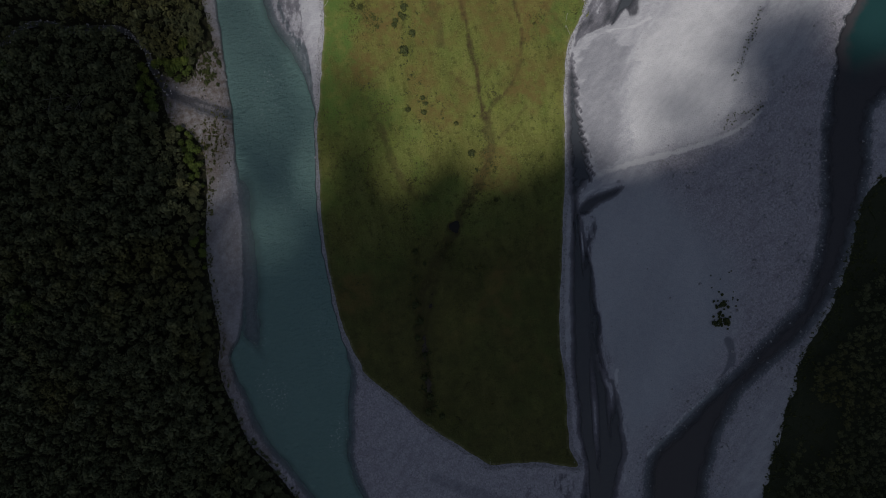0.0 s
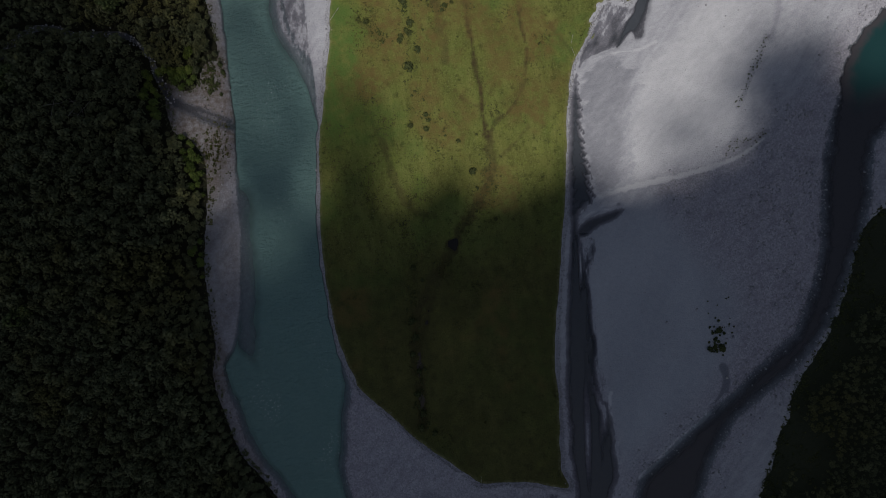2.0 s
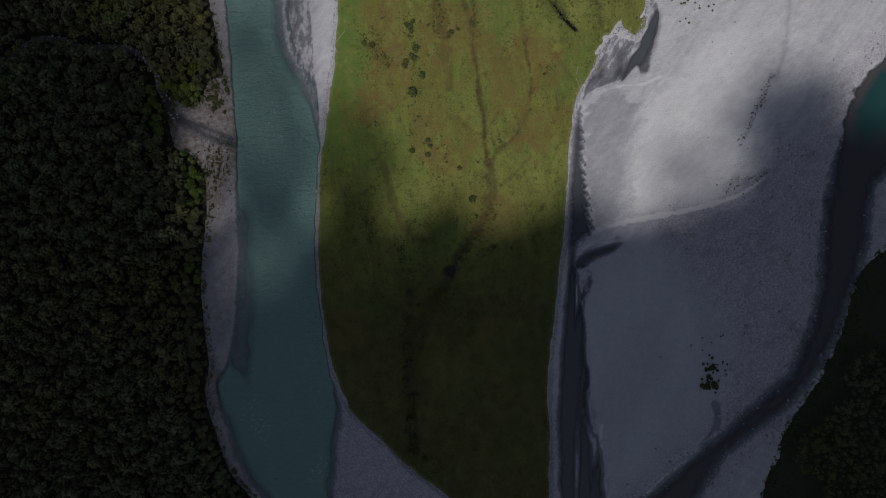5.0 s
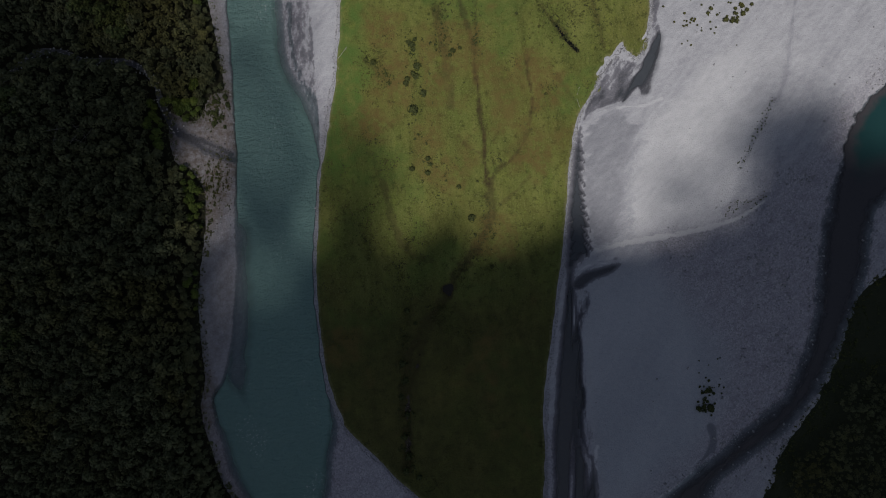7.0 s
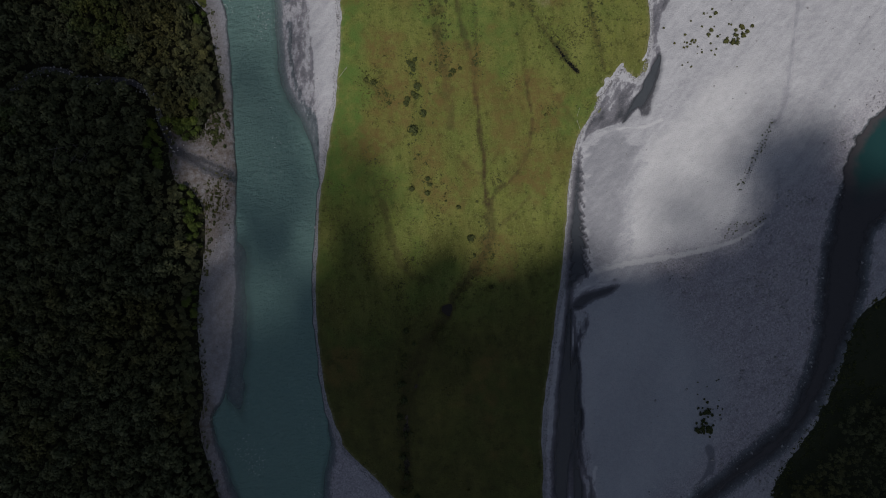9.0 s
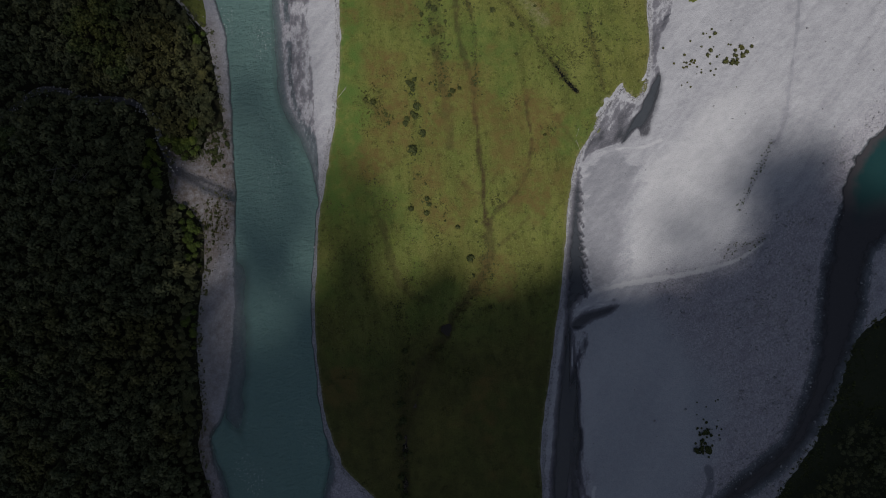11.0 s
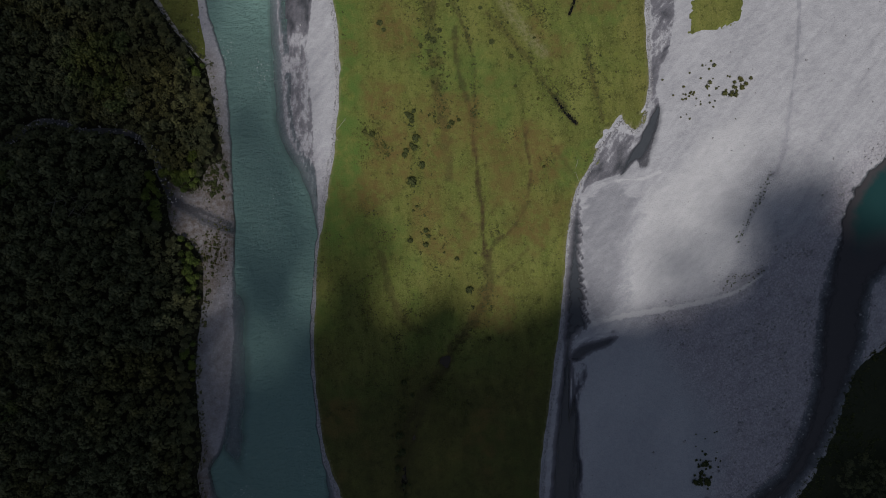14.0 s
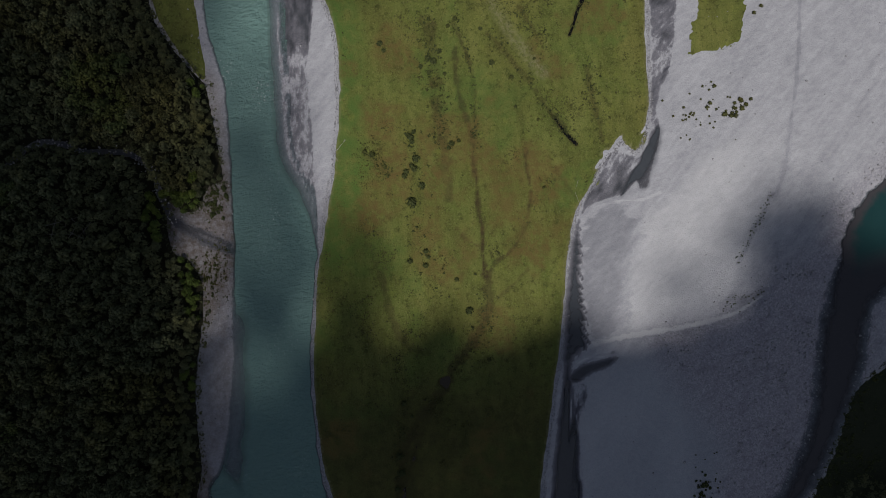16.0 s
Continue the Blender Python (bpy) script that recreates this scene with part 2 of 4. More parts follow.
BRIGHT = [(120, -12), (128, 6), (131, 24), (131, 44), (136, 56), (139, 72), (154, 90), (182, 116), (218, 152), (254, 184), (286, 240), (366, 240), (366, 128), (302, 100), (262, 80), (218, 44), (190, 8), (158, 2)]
APRON = [(104, 82), (124, 90), (140, 78), (139, 60), (131, 44), (133, 24), (129, 4), (112, -6), (104, 6), (99, 30), (98, 56)]
SHELF = [(-147, 6), (-146, -20), (-145, -50), (-146, -80), (-147, -98), (-143, -110), (-139, -120)]
SANDY = [(102, -32), (130, -24), (174, -28), (198, -64), (202, -104), (194, -144), (166, -168), (126, -208), (110, -168), (102, -120), (98, -72)]
OLD_CHANNELS = [([(-27, -212), (-4, -223), (23, -235)], 7.0, -0.6),
    ([(-169, 42), (-162, 36), (-156, 24), (-160, 4)], 4.5, -0.55),
    ([(-186, 72), (-176, 63), (-165, 56)], 2.5, -0.5),
    ([(188, -134), (190, -144), (186, -156), (180, -164)], 4.6, -1.15),
    ([(125, -209), (139, -197), (157, -182), (174, -169), (189, -155)], 2.4, 1.4),
    ([(107, -162), (109, -182), (111, -206), (106, -226)], 1.6, 0.7),
    ([(253, 259), (252, 211), (250, 175), (246, 143), (242, 115), (236, 95)], 2.6, -0.8)]
OLD_CHANNELS += [([(233, 97), (226, 82), (221, 72), (214, 56), (209, 48)], 2.0, -0.8),
    ([(229, 30), (218, 24), (206, 21), (200, 18)], 4.5, -0.6),
    ([(98, -24), (106, -20), (111, -17), (122, -15)], 2.0, -0.6),
    ([(91, -28), (102, -20), (114, -18)], 1.4, 0.8),
    ([(102, -48), (94, -64), (96, -88), (98, -120)], 2.4, -0.6),
    ([(108, -148), (105, -164), (107, -180)], 2.0, 0.8),
    ([(159, 258), (162, 210), (159, 186), (156, 166), (151, 138)], 4.0, -0.5)]
OLD_CHANNELS += [([(110, 88), (126, 92), (142, 93), (154, 98)], 1.6, 0.6),
    ([(153, 180), (161, 187), (171, 189), (183, 194), (195, 198), (207, 203)], 1.3, -0.7),
    ([(102, -42), (98, -50), (95, -62), (97, -78)], 1.5, -0.7),
    ([(98, -86), (100, -100), (99, -118), (102, -140)], 1.7, -0.6),
    ([(91, -44), (93, -64), (97, -84), (99, -104)], 1.5, 0.7),
    ([(104, -154), (107, -170), (112, -196), (108, -222)], 1.5, -0.6)]
RUST = [(-32, 198, 22), (-44, 150, 20), (-36, 110, 22), (-4, 112, 16), (60, 118, 18), (62, 60, 20), (-48, 84, 14), (70, 100, 14)]
POOL = [(90, -33), (98, -25), (111, -21), (126, -18), (119, -25), (107, -30), (96, -37)]
RIFFLE_MID = [(90, -42), (98, -36), (106, -40), (101, -60), (98, -80), (101, -104), (106, -144), (100, -144), (94, -104), (91, -72)]
MEADOW = [(-121, 366), (-105, 282), (-83, 234), (-76, 214), (-73, 194), (-72, 160), (-74, 132), (-76, 108), (-80, 84), (-84, 60), (-87, 44), (-88, 16), (-90, -20), (-89, -48), (-86, -72), (-82, -100), (-73, -124), (-69, -134), (-57, -146), (-42, -160), (-31, -172), (-16, -184), (-1, -196), (13, -206), (26, -206), (42, -207), (62, -211)]
MEADOW += [(75, -213), (70, -200), (70, -178), (71, -154), (70, -130), (72, -98), (77, -62), (82, -24), (85, 4), (87, 28), (88, 48), (91, 68), (95, 86), (104, 100), (110, 116), (120, 128), (127, 136), (136, 128), (142, 138), (145, 152), (146, 162), (144, 194), (143, 234), (141, 286), (139, 366)]
ISLET = [(173, 193), (176, 211), (181, 227), (183, 259), (203, 279), (214, 251), (212, 219), (209, 205), (192, 200)]
FOREST_WEST = [(-553, 364), (-213, 365), (-207, 257), (-204, 225), (-193, 205), (-177, 185), (-166, 174), (-160, 148), (-155, 120), (-153, 104), (-163, 100), (-171, 84), (-182, 82), (-192, 89), (-193, 79), (-188, 56), (-178, 51), (-168, 36), (-166, 16), (-168, -4), (-171, -32), (-171, -56), (-169, -80), (-167, -100), (-170, -116), (-168, -132), (-164, -144), (-160, -158), (-153, -176), (-141, -191), (-127, -212), (-110, -242), (-87, -292), (-554, -248)]
CLEARING = [(-217, 365), (-181, 365), (-181, 285), (-175, 233), (-171, 209), (-167, 177), (-178, 187), (-193, 207), (-203, 226), (-207, 257)]
FOREST_EAST = [(376, 18), (311, -26), (296, -41), (289, -54), (281, -77), (270, -104), (258, -123), (243, -143), (236, -157), (229, -177), (222, -192), (215, -212), (207, -231), (202, -251), (192, -278), (180, -317), (495, -346), (527, 4)]
RIFFLE_WEST = [(-125, 366), (-119, 274), (-117, 234), (-115, 194), (-112, 154), (-107, 122), (-99, 102), (-92, 85), (-89, 62), (-87, 66), (-87, 90), (-89, 114), (-90, 138), (-92, 162), (-94, 186), (-93, 206), (-91, 234), (-95, 274), (-105, 366)]
RIFFLE_NORTH = [(97, 80), (106, 104), (120, 128), (138, 125), (146, 143), (147, 200), (146, 296), (166, 296), (165, 200), (153, 160), (155, 144), (146, 116), (134, 100), (125, 95), (110, 90)]
RIFFLE_SOUTH = [(19, -212), (41, -213), (65, -216), (73, -222), (70, -243), (53, -265), (21, -262), (7, -237)]
WET_SLIT = [(152, 144), (146, 128), (134, 112), (126, 96), (130, 96), (138, 108), (140, 101), (146, 102), (148, 112), (154, 128), (155, 142)]
SCARP = [(89, -24), (96, -16), (106, -10), (130, -4), (166, 2), (190, 7), (210, 14), (226, 25)]
COBBLES = [(154, -4), (190, 7), (218, 16), (246, 44), (274, 56), (286, 76), (271, 8), (266, -32), (258, -72), (246, -104), (218, -132), (194, -152), (202, -120), (206, -80), (182, -48)]
STREAM_FORK = [(-185, 74), (-178, 70), (-169, 64), (-158, 59), (-148, 56)]
STREAM = [(-150, 60), (-166, 68), (-182, 73), (-192, 80), (-198, 94), (-202, 108), (-209, 117), (-218, 123), (-234, 125), (-248, 124), (-258, 128), (-272, 131), (-286, 128), (-296, 120), (-308, 110), (-338, 100)]
TRACKS = [([(-25, -164), (-26, -140), (-28, -112), (-25, -88), (-18, -68), (-8, -54), (2, -40), (10, -26), (18, -15), (27, 0), (33, 16), (33, 28), (32, 38)], 5.0, 0.75),
    ([(32, 38), (29, 56), (29, 72), (26, 86), (25, 104), (22, 120), (22, 136), (17, 152), (11, 172), (9, 200)], 2.4, 0.95),
    ([(33, 38), (38, 48), (49, 56), (57, 69), (62, 86), (63, 100), (60, 116), (59, 132)], 1.9, 0.8)]
TRACKS += [([(-52, 60), (-43, 40), (-38, 20), (-32, 2), (-22, -12), (-10, -16)], 3.5, 0.5),
    ([(6, 92), (5, 112), (1, 132), (-3, 152), (-6, 176), (-6, 194), (-8, 218)], 4.5, 0.6),
    ([(35, 18), (46, 28), (54, 36), (62, 44)], 1.8, 0.45),
    ([(11, 72), (18, 64), (26, 60)], 1.6, 0.7),
    ([(7, 218), (16, 198), (22, 178), (23, 154), (24, 130)], 2.0, 0.6)]
TRACKS += [([(-13, 218), (-6, 190), (-2, 166), (2, 138), (3, 114)], 5.0, 0.5),
    ([(32, 210), (47, 194), (63, 174), (77, 154), (87, 144)], 2.2, 0.6),
    ([(54, 229), (61, 218), (67, 208)], 2.2, 0.7),
    ([(102, 186), (106, 166), (111, 146), (114, 134)], 2.5, 0.5),
    ([(81, 114), (89, 102), (95, 94)], 2.0, 0.6),
    ([(-58, 128), (-50, 121), (-40, 112)], 2.0, 0.55),
    ([(-2, -48), (-10, -64), (-20, -88), (-24, -120)], 4.0, 0.4)]
TRACKS += [([(52, -64), (60, -80), (64, -100)], 1.6, 0.45)]
TRAIL = [(30, 242), (41, 222), (51, 206), (61, 194), (71, 182)]
DITCHES = [[(80, 150), (84, 144), (87, 140), (91, 136), (95, 132)], [(103, 250), (99, 234), (95, 225), (93, 217), (90, 209)]]
POND = [(2, -37)][0]


MARSH = [(0, -44), (-8, -60), (-15, -76), (-20, -92), (-24, -108), (-26, -130), (-25, -152)]


def smooth(pts, closed, n=3):
    """Points along a rounded line through pts."""
    out, k = [], len(pts)
    for i in range(k if closed else k - 1):
        a, b, c, d = (Vector(pts[j % k] if closed else pts[min(max(j, 0), k - 1)]) for j in (i - 1, i, i + 1, i + 2))
        for s in range(n):
            t = s / n
            out.append(0.5 * ((2 * b) + (c - a) * t + (2 * a - 5 * b + 4 * c - d) * t * t + (3 * b - a - 3 * c + d) * t ** 3))
    if not closed:
        out.append(Vector(pts[-1]))
    return np.array([(p.x, p.y) for p in out])


def distance(pts, X, Y, closed=True, far=45.0):
    """Distance of the places X, Y from a line; for a closed one, negative inside."""
    p = smooth(pts, closed)
    out = np.full(X.shape, far)
    near = (X > p[:, 0].min() - far) & (X < p[:, 0].max() + far) & (Y > p[:, 1].min() - far) & (Y < p[:, 1].max() + far)
    x, y = X[near], Y[near]
    d2, odd = np.full(x.shape, far * far), np.zeros(x.shape, bool)
    q = np.roll(p, -1, 0) if closed else p[1:]
    for (ax, ay), (bx, by) in zip(p, q):
        ex, ey = bx - ax, by - ay
        t = np.clip(((x - ax) * ex + (y - ay) * ey) / (ex * ex + ey * ey + 1e-9), 0, 1)
        d2 = np.minimum(d2, (x - ax - t * ex) ** 2 + (y - ay - t * ey) ** 2)
        if closed and ay != by:
            odd ^= ((ay > y) != (by > y)) & (x < ax + (y - ay) * ex / ey)
    d = np.sqrt(d2)
    out[near] = np.where(odd, -d, d) if closed else d
    return out


def lattice(X, Y, size, seed, octaves=4, fall=0.5):
    """Rolling random heights, about -1 to 1."""
    table = np.random.RandomState(seed).uniform(-1, 1, (256, 256))
    total, amp, out = 0.0, 1.0, np.zeros(np.shape(X))
    for o in range(octaves):
        u, v = np.asarray(X) / size * 2 ** o + 37.7 * o, np.asarray(Y) / size * 2 ** o + 11.3 * o
        i, j = np.floor(u).astype(int), np.floor(v).astype(int)
        f, g = u - i, v - j
        f, g = f * f * (3 - 2 * f), g * g * (3 - 2 * g)
        i, j, i1, j1 = i % 256, j % 256, (i + 1) % 256, (j + 1) % 256
        out += amp * ((table[i, j] * (1 - f) + table[i1, j] * f) * (1 - g) + (table[i, j1] * (1 - f) + table[i1, j1] * f) * g)
        total, amp = total + amp, amp * fall
    return out / total * 1.6


def step(v, lo, hi):
    t = np.clip((v - lo) / (hi - lo), 0, 1)
    return t * t * (3 - 2 * t)


# ---- terrain heights ----
def axis(lo, hi, fine, reach):
    mid = list(np.arange(lo, hi, fine))
    out, s, a, b = [], fine, mid[0], mid[-1]
    while a > -reach or b < reach:
        s *= 1.28
        a, b = a - s, b + s
        out.append((a, b))
    return np.array([a for a, _ in out][::-1] + mid + [b for _, b in out])


FINE = 1.3
XS, YS = axis(-372, 372, FINE, 3500), axis(-316, 348, FINE, 3500)
GX, GY = np.meshgrid(XS, YS)
EDGE = lattice(GX, GY, 9, 3, 3) * 1.3
D_WEST = distance(WEST_RIVER, GX, GY) + EDGE * 0.6
D_SIDE = (distance(SIDE_CHANNEL, GX, GY) + EDGE * 0.7 
          + 4.8 * (((GY * 0.16 + GX * 0.09 + 0.5 * lattice(GX, GY, 7, 8, 2)) % 1.0) - 0.4) * step(GX - 0.1 * GY, 86, 96) * step(GY, -30, -5))
D_EAST = distance(EAST_RIVER, GX, GY) + EDGE * 0.9 + 1.6 * lattice(GX, GY, 4.5, 97, 3, 0.8) * step(GY, -150, -110)
D_POOL = distance(POOL, GX, GY) + EDGE * 0.25
D_MEADOW = distance(MEADOW, GX, GY) + EDGE * 0.45
D_ISLET = distance(ISLET, GX, GY) + lattice(GX, GY, 12, 9, 5, 0.75) * 5
D_FW = distance(FOREST_WEST, GX, GY, far=160)
D_FE = distance(FOREST_EAST, GX, GY, far=160)
D_CLEAR = distance(CLEARING, GX, GY) + EDGE * 0.5
D_STREAM = distance(STREAM, GX, GY, False) + EDGE * 0.6
D_RIFFLE = np.minimum.reduce([distance(p, GX, GY) for p in (RIFFLE_WEST, RIFFLE_NORTH, RIFFLE_SOUTH, RIFFLE_MID)])
D_SCARP = distance(SCARP, GX, GY, False, 30)
D_COB = distance(COBBLES, GX, GY, far=60)
D_SLIT = distance(WET_SLIT, GX, GY) + EDGE * 0.6


LEAN = np.where(GX > 60, radians(-32), 0.0) * step(GY, 60, 90)      # the run of the shallow streaks
ACROSS, ALONG = GX * np.cos(LEAN) + GY * np.sin(LEAN), GY * np.cos(LEAN) - GX * np.sin(LEAN)
D_MEADOW = D_MEADOW + 4.5 * lattice(ACROSS, ALONG * 0.3, 5, 28, 3, 0.75) * step(GX, 90, 104) * step(GY, 84, 100) * step(GY, 150, 136)
NORTH_EAST = step(GY - 0.3 * (GX - 290), 25, 80)


def ground_height():
    h = 0.75 + 0.22 * lattice(GX, GY, 40, 1) + 0.10 * lattice(GX * 0.9, GY * 0.35, 7, 2)
    above = step(GY - np.interp(GX, [p[0] for p in SCARP], [p[1] for p in SCARP]), -1.0, 1.2) * step(D_SCARP, 30, 14) * (GX > SCARP[0][0]) * (GX < SCARP[-1][0] + 6)
    h = h + 0.9 * above * step(D_SCARP, 26, 2)
    r = step(-D_RIFFLE, -2.5, 2.5)
    h = h * (1 - r) + r * (-0.05 + 0.07 * (GX > 0) + 0.2 * step(GY, 0, -40) - 0.3 * step(GY, 190, 206) * (GX < 0) - 0.2 * step(GY, 118, 106) * (GX < 0) + 0.26 * lattice(ACROSS, ALONG * 0.32, 2.9, 21, 3, 0.8) + 0.10 - 0.22 * (GX > 60) + 0.14 * lattice(GX, GY, 25, 22, 2))
    h = h - 0.9 * step(-D_SLIT + 2.0 * lattice(ACROSS, ALONG * 0.25, 4.0, 25, 3, 0.7), -1.5, 2.0)
    h = h + np.minimum(0.075 * np.maximum(-D_FW, 0), 9.0) + 1.2 * step(-D_FW, 0, 12)
    h = h + np.minimum(0.04 * np.maximum(-D_FE, 0), 6.0) + 1.0 * step(-D_FE, 0, 8)
    h = h - 1.4 * step(-D_STREAM, -9, -1) * (D_FW < 2)
    h = h - 1.7 * step(-D_MEADOW, 0.5, 4)
    fan = np.minimum(D_STREAM, distance(STREAM_FORK, GX, GY, False)) + 1.0 * lattice(GX, GY, 4, 69, 3, 0.8)
    h = np.where((GX > -200) & (GX < -140) & (GY > 40) & (GY < 100), np.minimum(h, -0.1 + 0.32 * np.maximum(fan - 1.4, 0)), h)
    for d, slope, deep in ((D_WEST, np.maximum(0.19 + 0.45 * step(GX, -114, -106) * step(GY, -122, -108) * step(GY, 62, 44) + 0.14 * step(GX, -130, -142) * step(GY, 10, 40) - 0.12 * step(GX, -134, -120) * step(GY, 70, 92) - 0.1 * step(GY, -110, -140), 0.06), 2.4), (D_SIDE, 0.16, 1.1), (D_EAST, 0.075 + 0.25 * NORTH_EAST, 1.2 + 3.2 * NORTH_EAST), (D_POOL, 0.2, 0.42)):
        h = np.minimum(h, np.maximum(d * slope, -1.0 * np.asarray(deep)))
    shelf = distance(SHELF, GX, GY, False) + 2.0 * lattice(GX, GY, 9, 26, 3)
    h = np.where(D_WEST < 0.5, np.maximum(h, -0.12 - 0.05 * np.maximum(shelf - 1.5, 0) - 0.55 * step(GY, -92, -122)), h)
    ribs = lattice(GX - 0.05 * GY, GY * 0.09, 5.5, 23, 3, 0.6) + 0.5 * lattice(GX, GY * 0.2, 11, 24, 2)
    return h + (0.35 + 0.6 * ribs) * step(-D_SIDE, 0.5, 4) * step(GX - 0.07 * GY, 92, 97) * step(GY, 0, -40)


GROUND = ground_height()


def height_at(x, y):
    """Height of the ground at a place, from its own grid."""
    i, j = np.clip(np.searchsorted(XS, x) - 1, 0, len(XS) - 2), np.clip(np.searchsorted(YS, y) - 1, 0, len(YS) - 2)
    f, g = (x - XS[i]) / (XS[i + 1] - XS[i]), (y - YS[j]) / (YS[j + 1] - YS[j])
    Z = GROUND_TOP
    return (Z[j, i] * (1 - f) + Z[j, i + 1] * f) * (1 - g) + (Z[j + 1, i] * (1 - f) + Z[j + 1, i + 1] * f) * g


def sheet(name, Z, keep, material, layers, label, category, under=0.0):
    """A terrain sheet on the shared grid, over the cells that keep marks."""
    rows, cols = Z.shape
    cell = keep[:-1, :-1] | keep[1:, :-1] | keep[:-1, 1:] | keep[1:, 1:]
    j, i = np.nonzero(cell)
    quads = np.stack([j * cols + i, j * cols + i + 1, (j + 1) * cols + i + 1, (j + 1) * cols + i], 1)
    used, idx = np.unique(quads, return_inverse=True)
    co = np.stack([GX.ravel()[used], GY.ravel()[used], Z.ravel()[used]], 1)
    me = bpy.data.meshes.new(name)
    me.vertices.add(len(co))
    me.vertices.foreach_set("co", co.ravel())
    me.loops.add(idx.size)
    me.loops.foreach_set("vertex_index", idx.ravel().astype(np.int32))
    me.polygons.add(len(quads))
    me.polygons.foreach_set("loop_start", np.arange(0, idx.size, 4, dtype=np.int32))
    me.polygons.foreach_set("use_smooth", np.ones(len(quads), bool))
    for key, value in layers.items():
        a = me.attributes.new(key, "FLOAT", "POINT")
        a.data.foreach_set("value", value.ravel()[used].astype(np.float32))
    me.materials.append(material)
    me.update(calc_edges=True)
    return tagged(new(name, me), label, category, kind="structure")


cobble = np.clip(0.8 * step(GY, -120, -150) * step(GX, 112, 96) * (D_WEST > 0) + step(-D_COB, -22, 14) + 0.5 * step(D_EAST, 26, 6) * (D_FE > 0) + 0.35 * step(D_WEST, 22, 6) + step(D_STREAM, 7, 2), 0, 1)
silt = np.clip(1.0 * step(-np.minimum(D_STREAM, distance(STREAM_FORK, GX, GY, False)) + 1.5 * lattice(GX, GY, 4, 68, 3, 0.8), -4.0, -1.8) + step(-D_SLIT, -2, 2) + step(D_SCARP, 5, 0.5) * 0.25 + step(-D_STREAM, -3.5, -0.5) * 0.4, 0, 1)
earth_shade = np.clip(step(np.hypot((GX + 168) / 1.0, (GY - 62) / 1.5), 46, 20) + 0.5 * step(D_FW, 12, 2) + 0.5 * step(D_STREAM, 6, 1), 0, 1) * (GX < -140)
# beach: warm earth tint, also darkening gravel that thin cloud leaves too sunlit
earth_shade = np.maximum(earth_shade, 0.55 * step(np.hypot(GX + 160, (GY + 30) / 5.0), 17, 9))
earth_shade = np.maximum(earth_shade, 0.9 * step(np.hypot(GX + 169, (GY + 114) / 2.4), 15, 6))
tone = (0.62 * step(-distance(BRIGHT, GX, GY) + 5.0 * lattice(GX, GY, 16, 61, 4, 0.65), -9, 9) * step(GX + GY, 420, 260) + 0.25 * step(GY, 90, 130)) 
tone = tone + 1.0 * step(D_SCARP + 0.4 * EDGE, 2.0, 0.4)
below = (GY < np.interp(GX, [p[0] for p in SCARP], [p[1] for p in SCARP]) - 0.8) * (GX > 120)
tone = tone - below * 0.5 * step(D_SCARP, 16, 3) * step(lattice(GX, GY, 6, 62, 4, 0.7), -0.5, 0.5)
for line, wide, much in OLD_CHANNELS:
    tone = tone + much * step(distance(line, GX, GY, False) + EDGE * 0.7, wide, wide * 0.3)
tone = tone - 0.62 * step(-distance(APRON, GX, GY) + 5.0 * lattice(GX * 0.35, GY, 4.5, 63, 3, 0.75), -1.5, 2.5)
sand = 0.92 * step(-distance(SANDY, GX, GY) + 5 * lattice(GX, GY, 20, 60, 3), -12, 8) * (1 - 0.8 * cobble)
FLOOR = step(-D_FW, -1, 3) * step(D_STREAM, 1.2, 2.6) * step(D_CLEAR, -1, 2)

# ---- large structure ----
sheet("ground", GROUND, np.ones(GX.shape, bool), GRAVEL, {"cobble": cobble, "silt": silt, "earth_shade": earth_shade, "tone": tone, "sand": sand},
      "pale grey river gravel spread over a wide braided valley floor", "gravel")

worn, pale = np.zeros(GX.shape), step(distance(TRAIL, GX, GY, False), 7, 1) * 0.7
dip = np.zeros(GX.shape)
for line, wide, much in TRACKS:
    d = distance(line, GX, GY, False) + 0.45 * wide * lattice(GX, GY, 5, 64, 3, 0.7) + EDGE * 0.4
    much = much * (1.0 + 0.3 * lattice(GX, GY, 20, 65, 2))
    worn, dip = np.maximum(worn, much * step(d, wide, wide * 0.35)), np.maximum(dip, 0.35 * step(d, wide * 1.4, 0))
D_DITCH = np.full(GX.shape, 45.0)
for line in DITCHES:
    d = distance(line, GX, GY, False) + EDGE * 0.35
    D_DITCH = np.minimum(D_DITCH, d)
    worn, dip = np.maximum(worn, step(d, 2.0, 0.8)), np.maximum(dip, 1.1 * step(d, 2.0, 0.2))
D_MARSH = distance(MARSH, GX, GY, False) + 1.8 * lattice(GX, GY, 6, 27, 3, 0.7) + 0.6 + 1.2 * step(GY, -95, -70)
dip = np.maximum(dip, 0.8 * step(D_MARSH, 3.0, 0.4))
worn = np.maximum(worn, 0.8 * step(D_MARSH, 4.0, 1.0))
px, py = POND
D_POND = np.hypot((GX - px - 0.35 * (GY - py)) * 1.3, GY - py) - 5.0 + EDGE * 0.8 + 2.6 * lattice(GX, GY, 5, 98, 2)
dip = np.maximum(dip, 1.3 * step(-D_POND, -1.5, 2.5))
worn = np.maximum(worn, 0.9 * step(-D_POND, -1.8, 0))
MEADOW_TOP = GROUND * 0 + 0.75 + 0.22 * lattice(GX, GY, 40, 1) + 0.5 + 0.25 * lattice(GX, GY, 22, 5, 4) - dip
rise = step(-D_MEADOW, -1.2, 1.6)
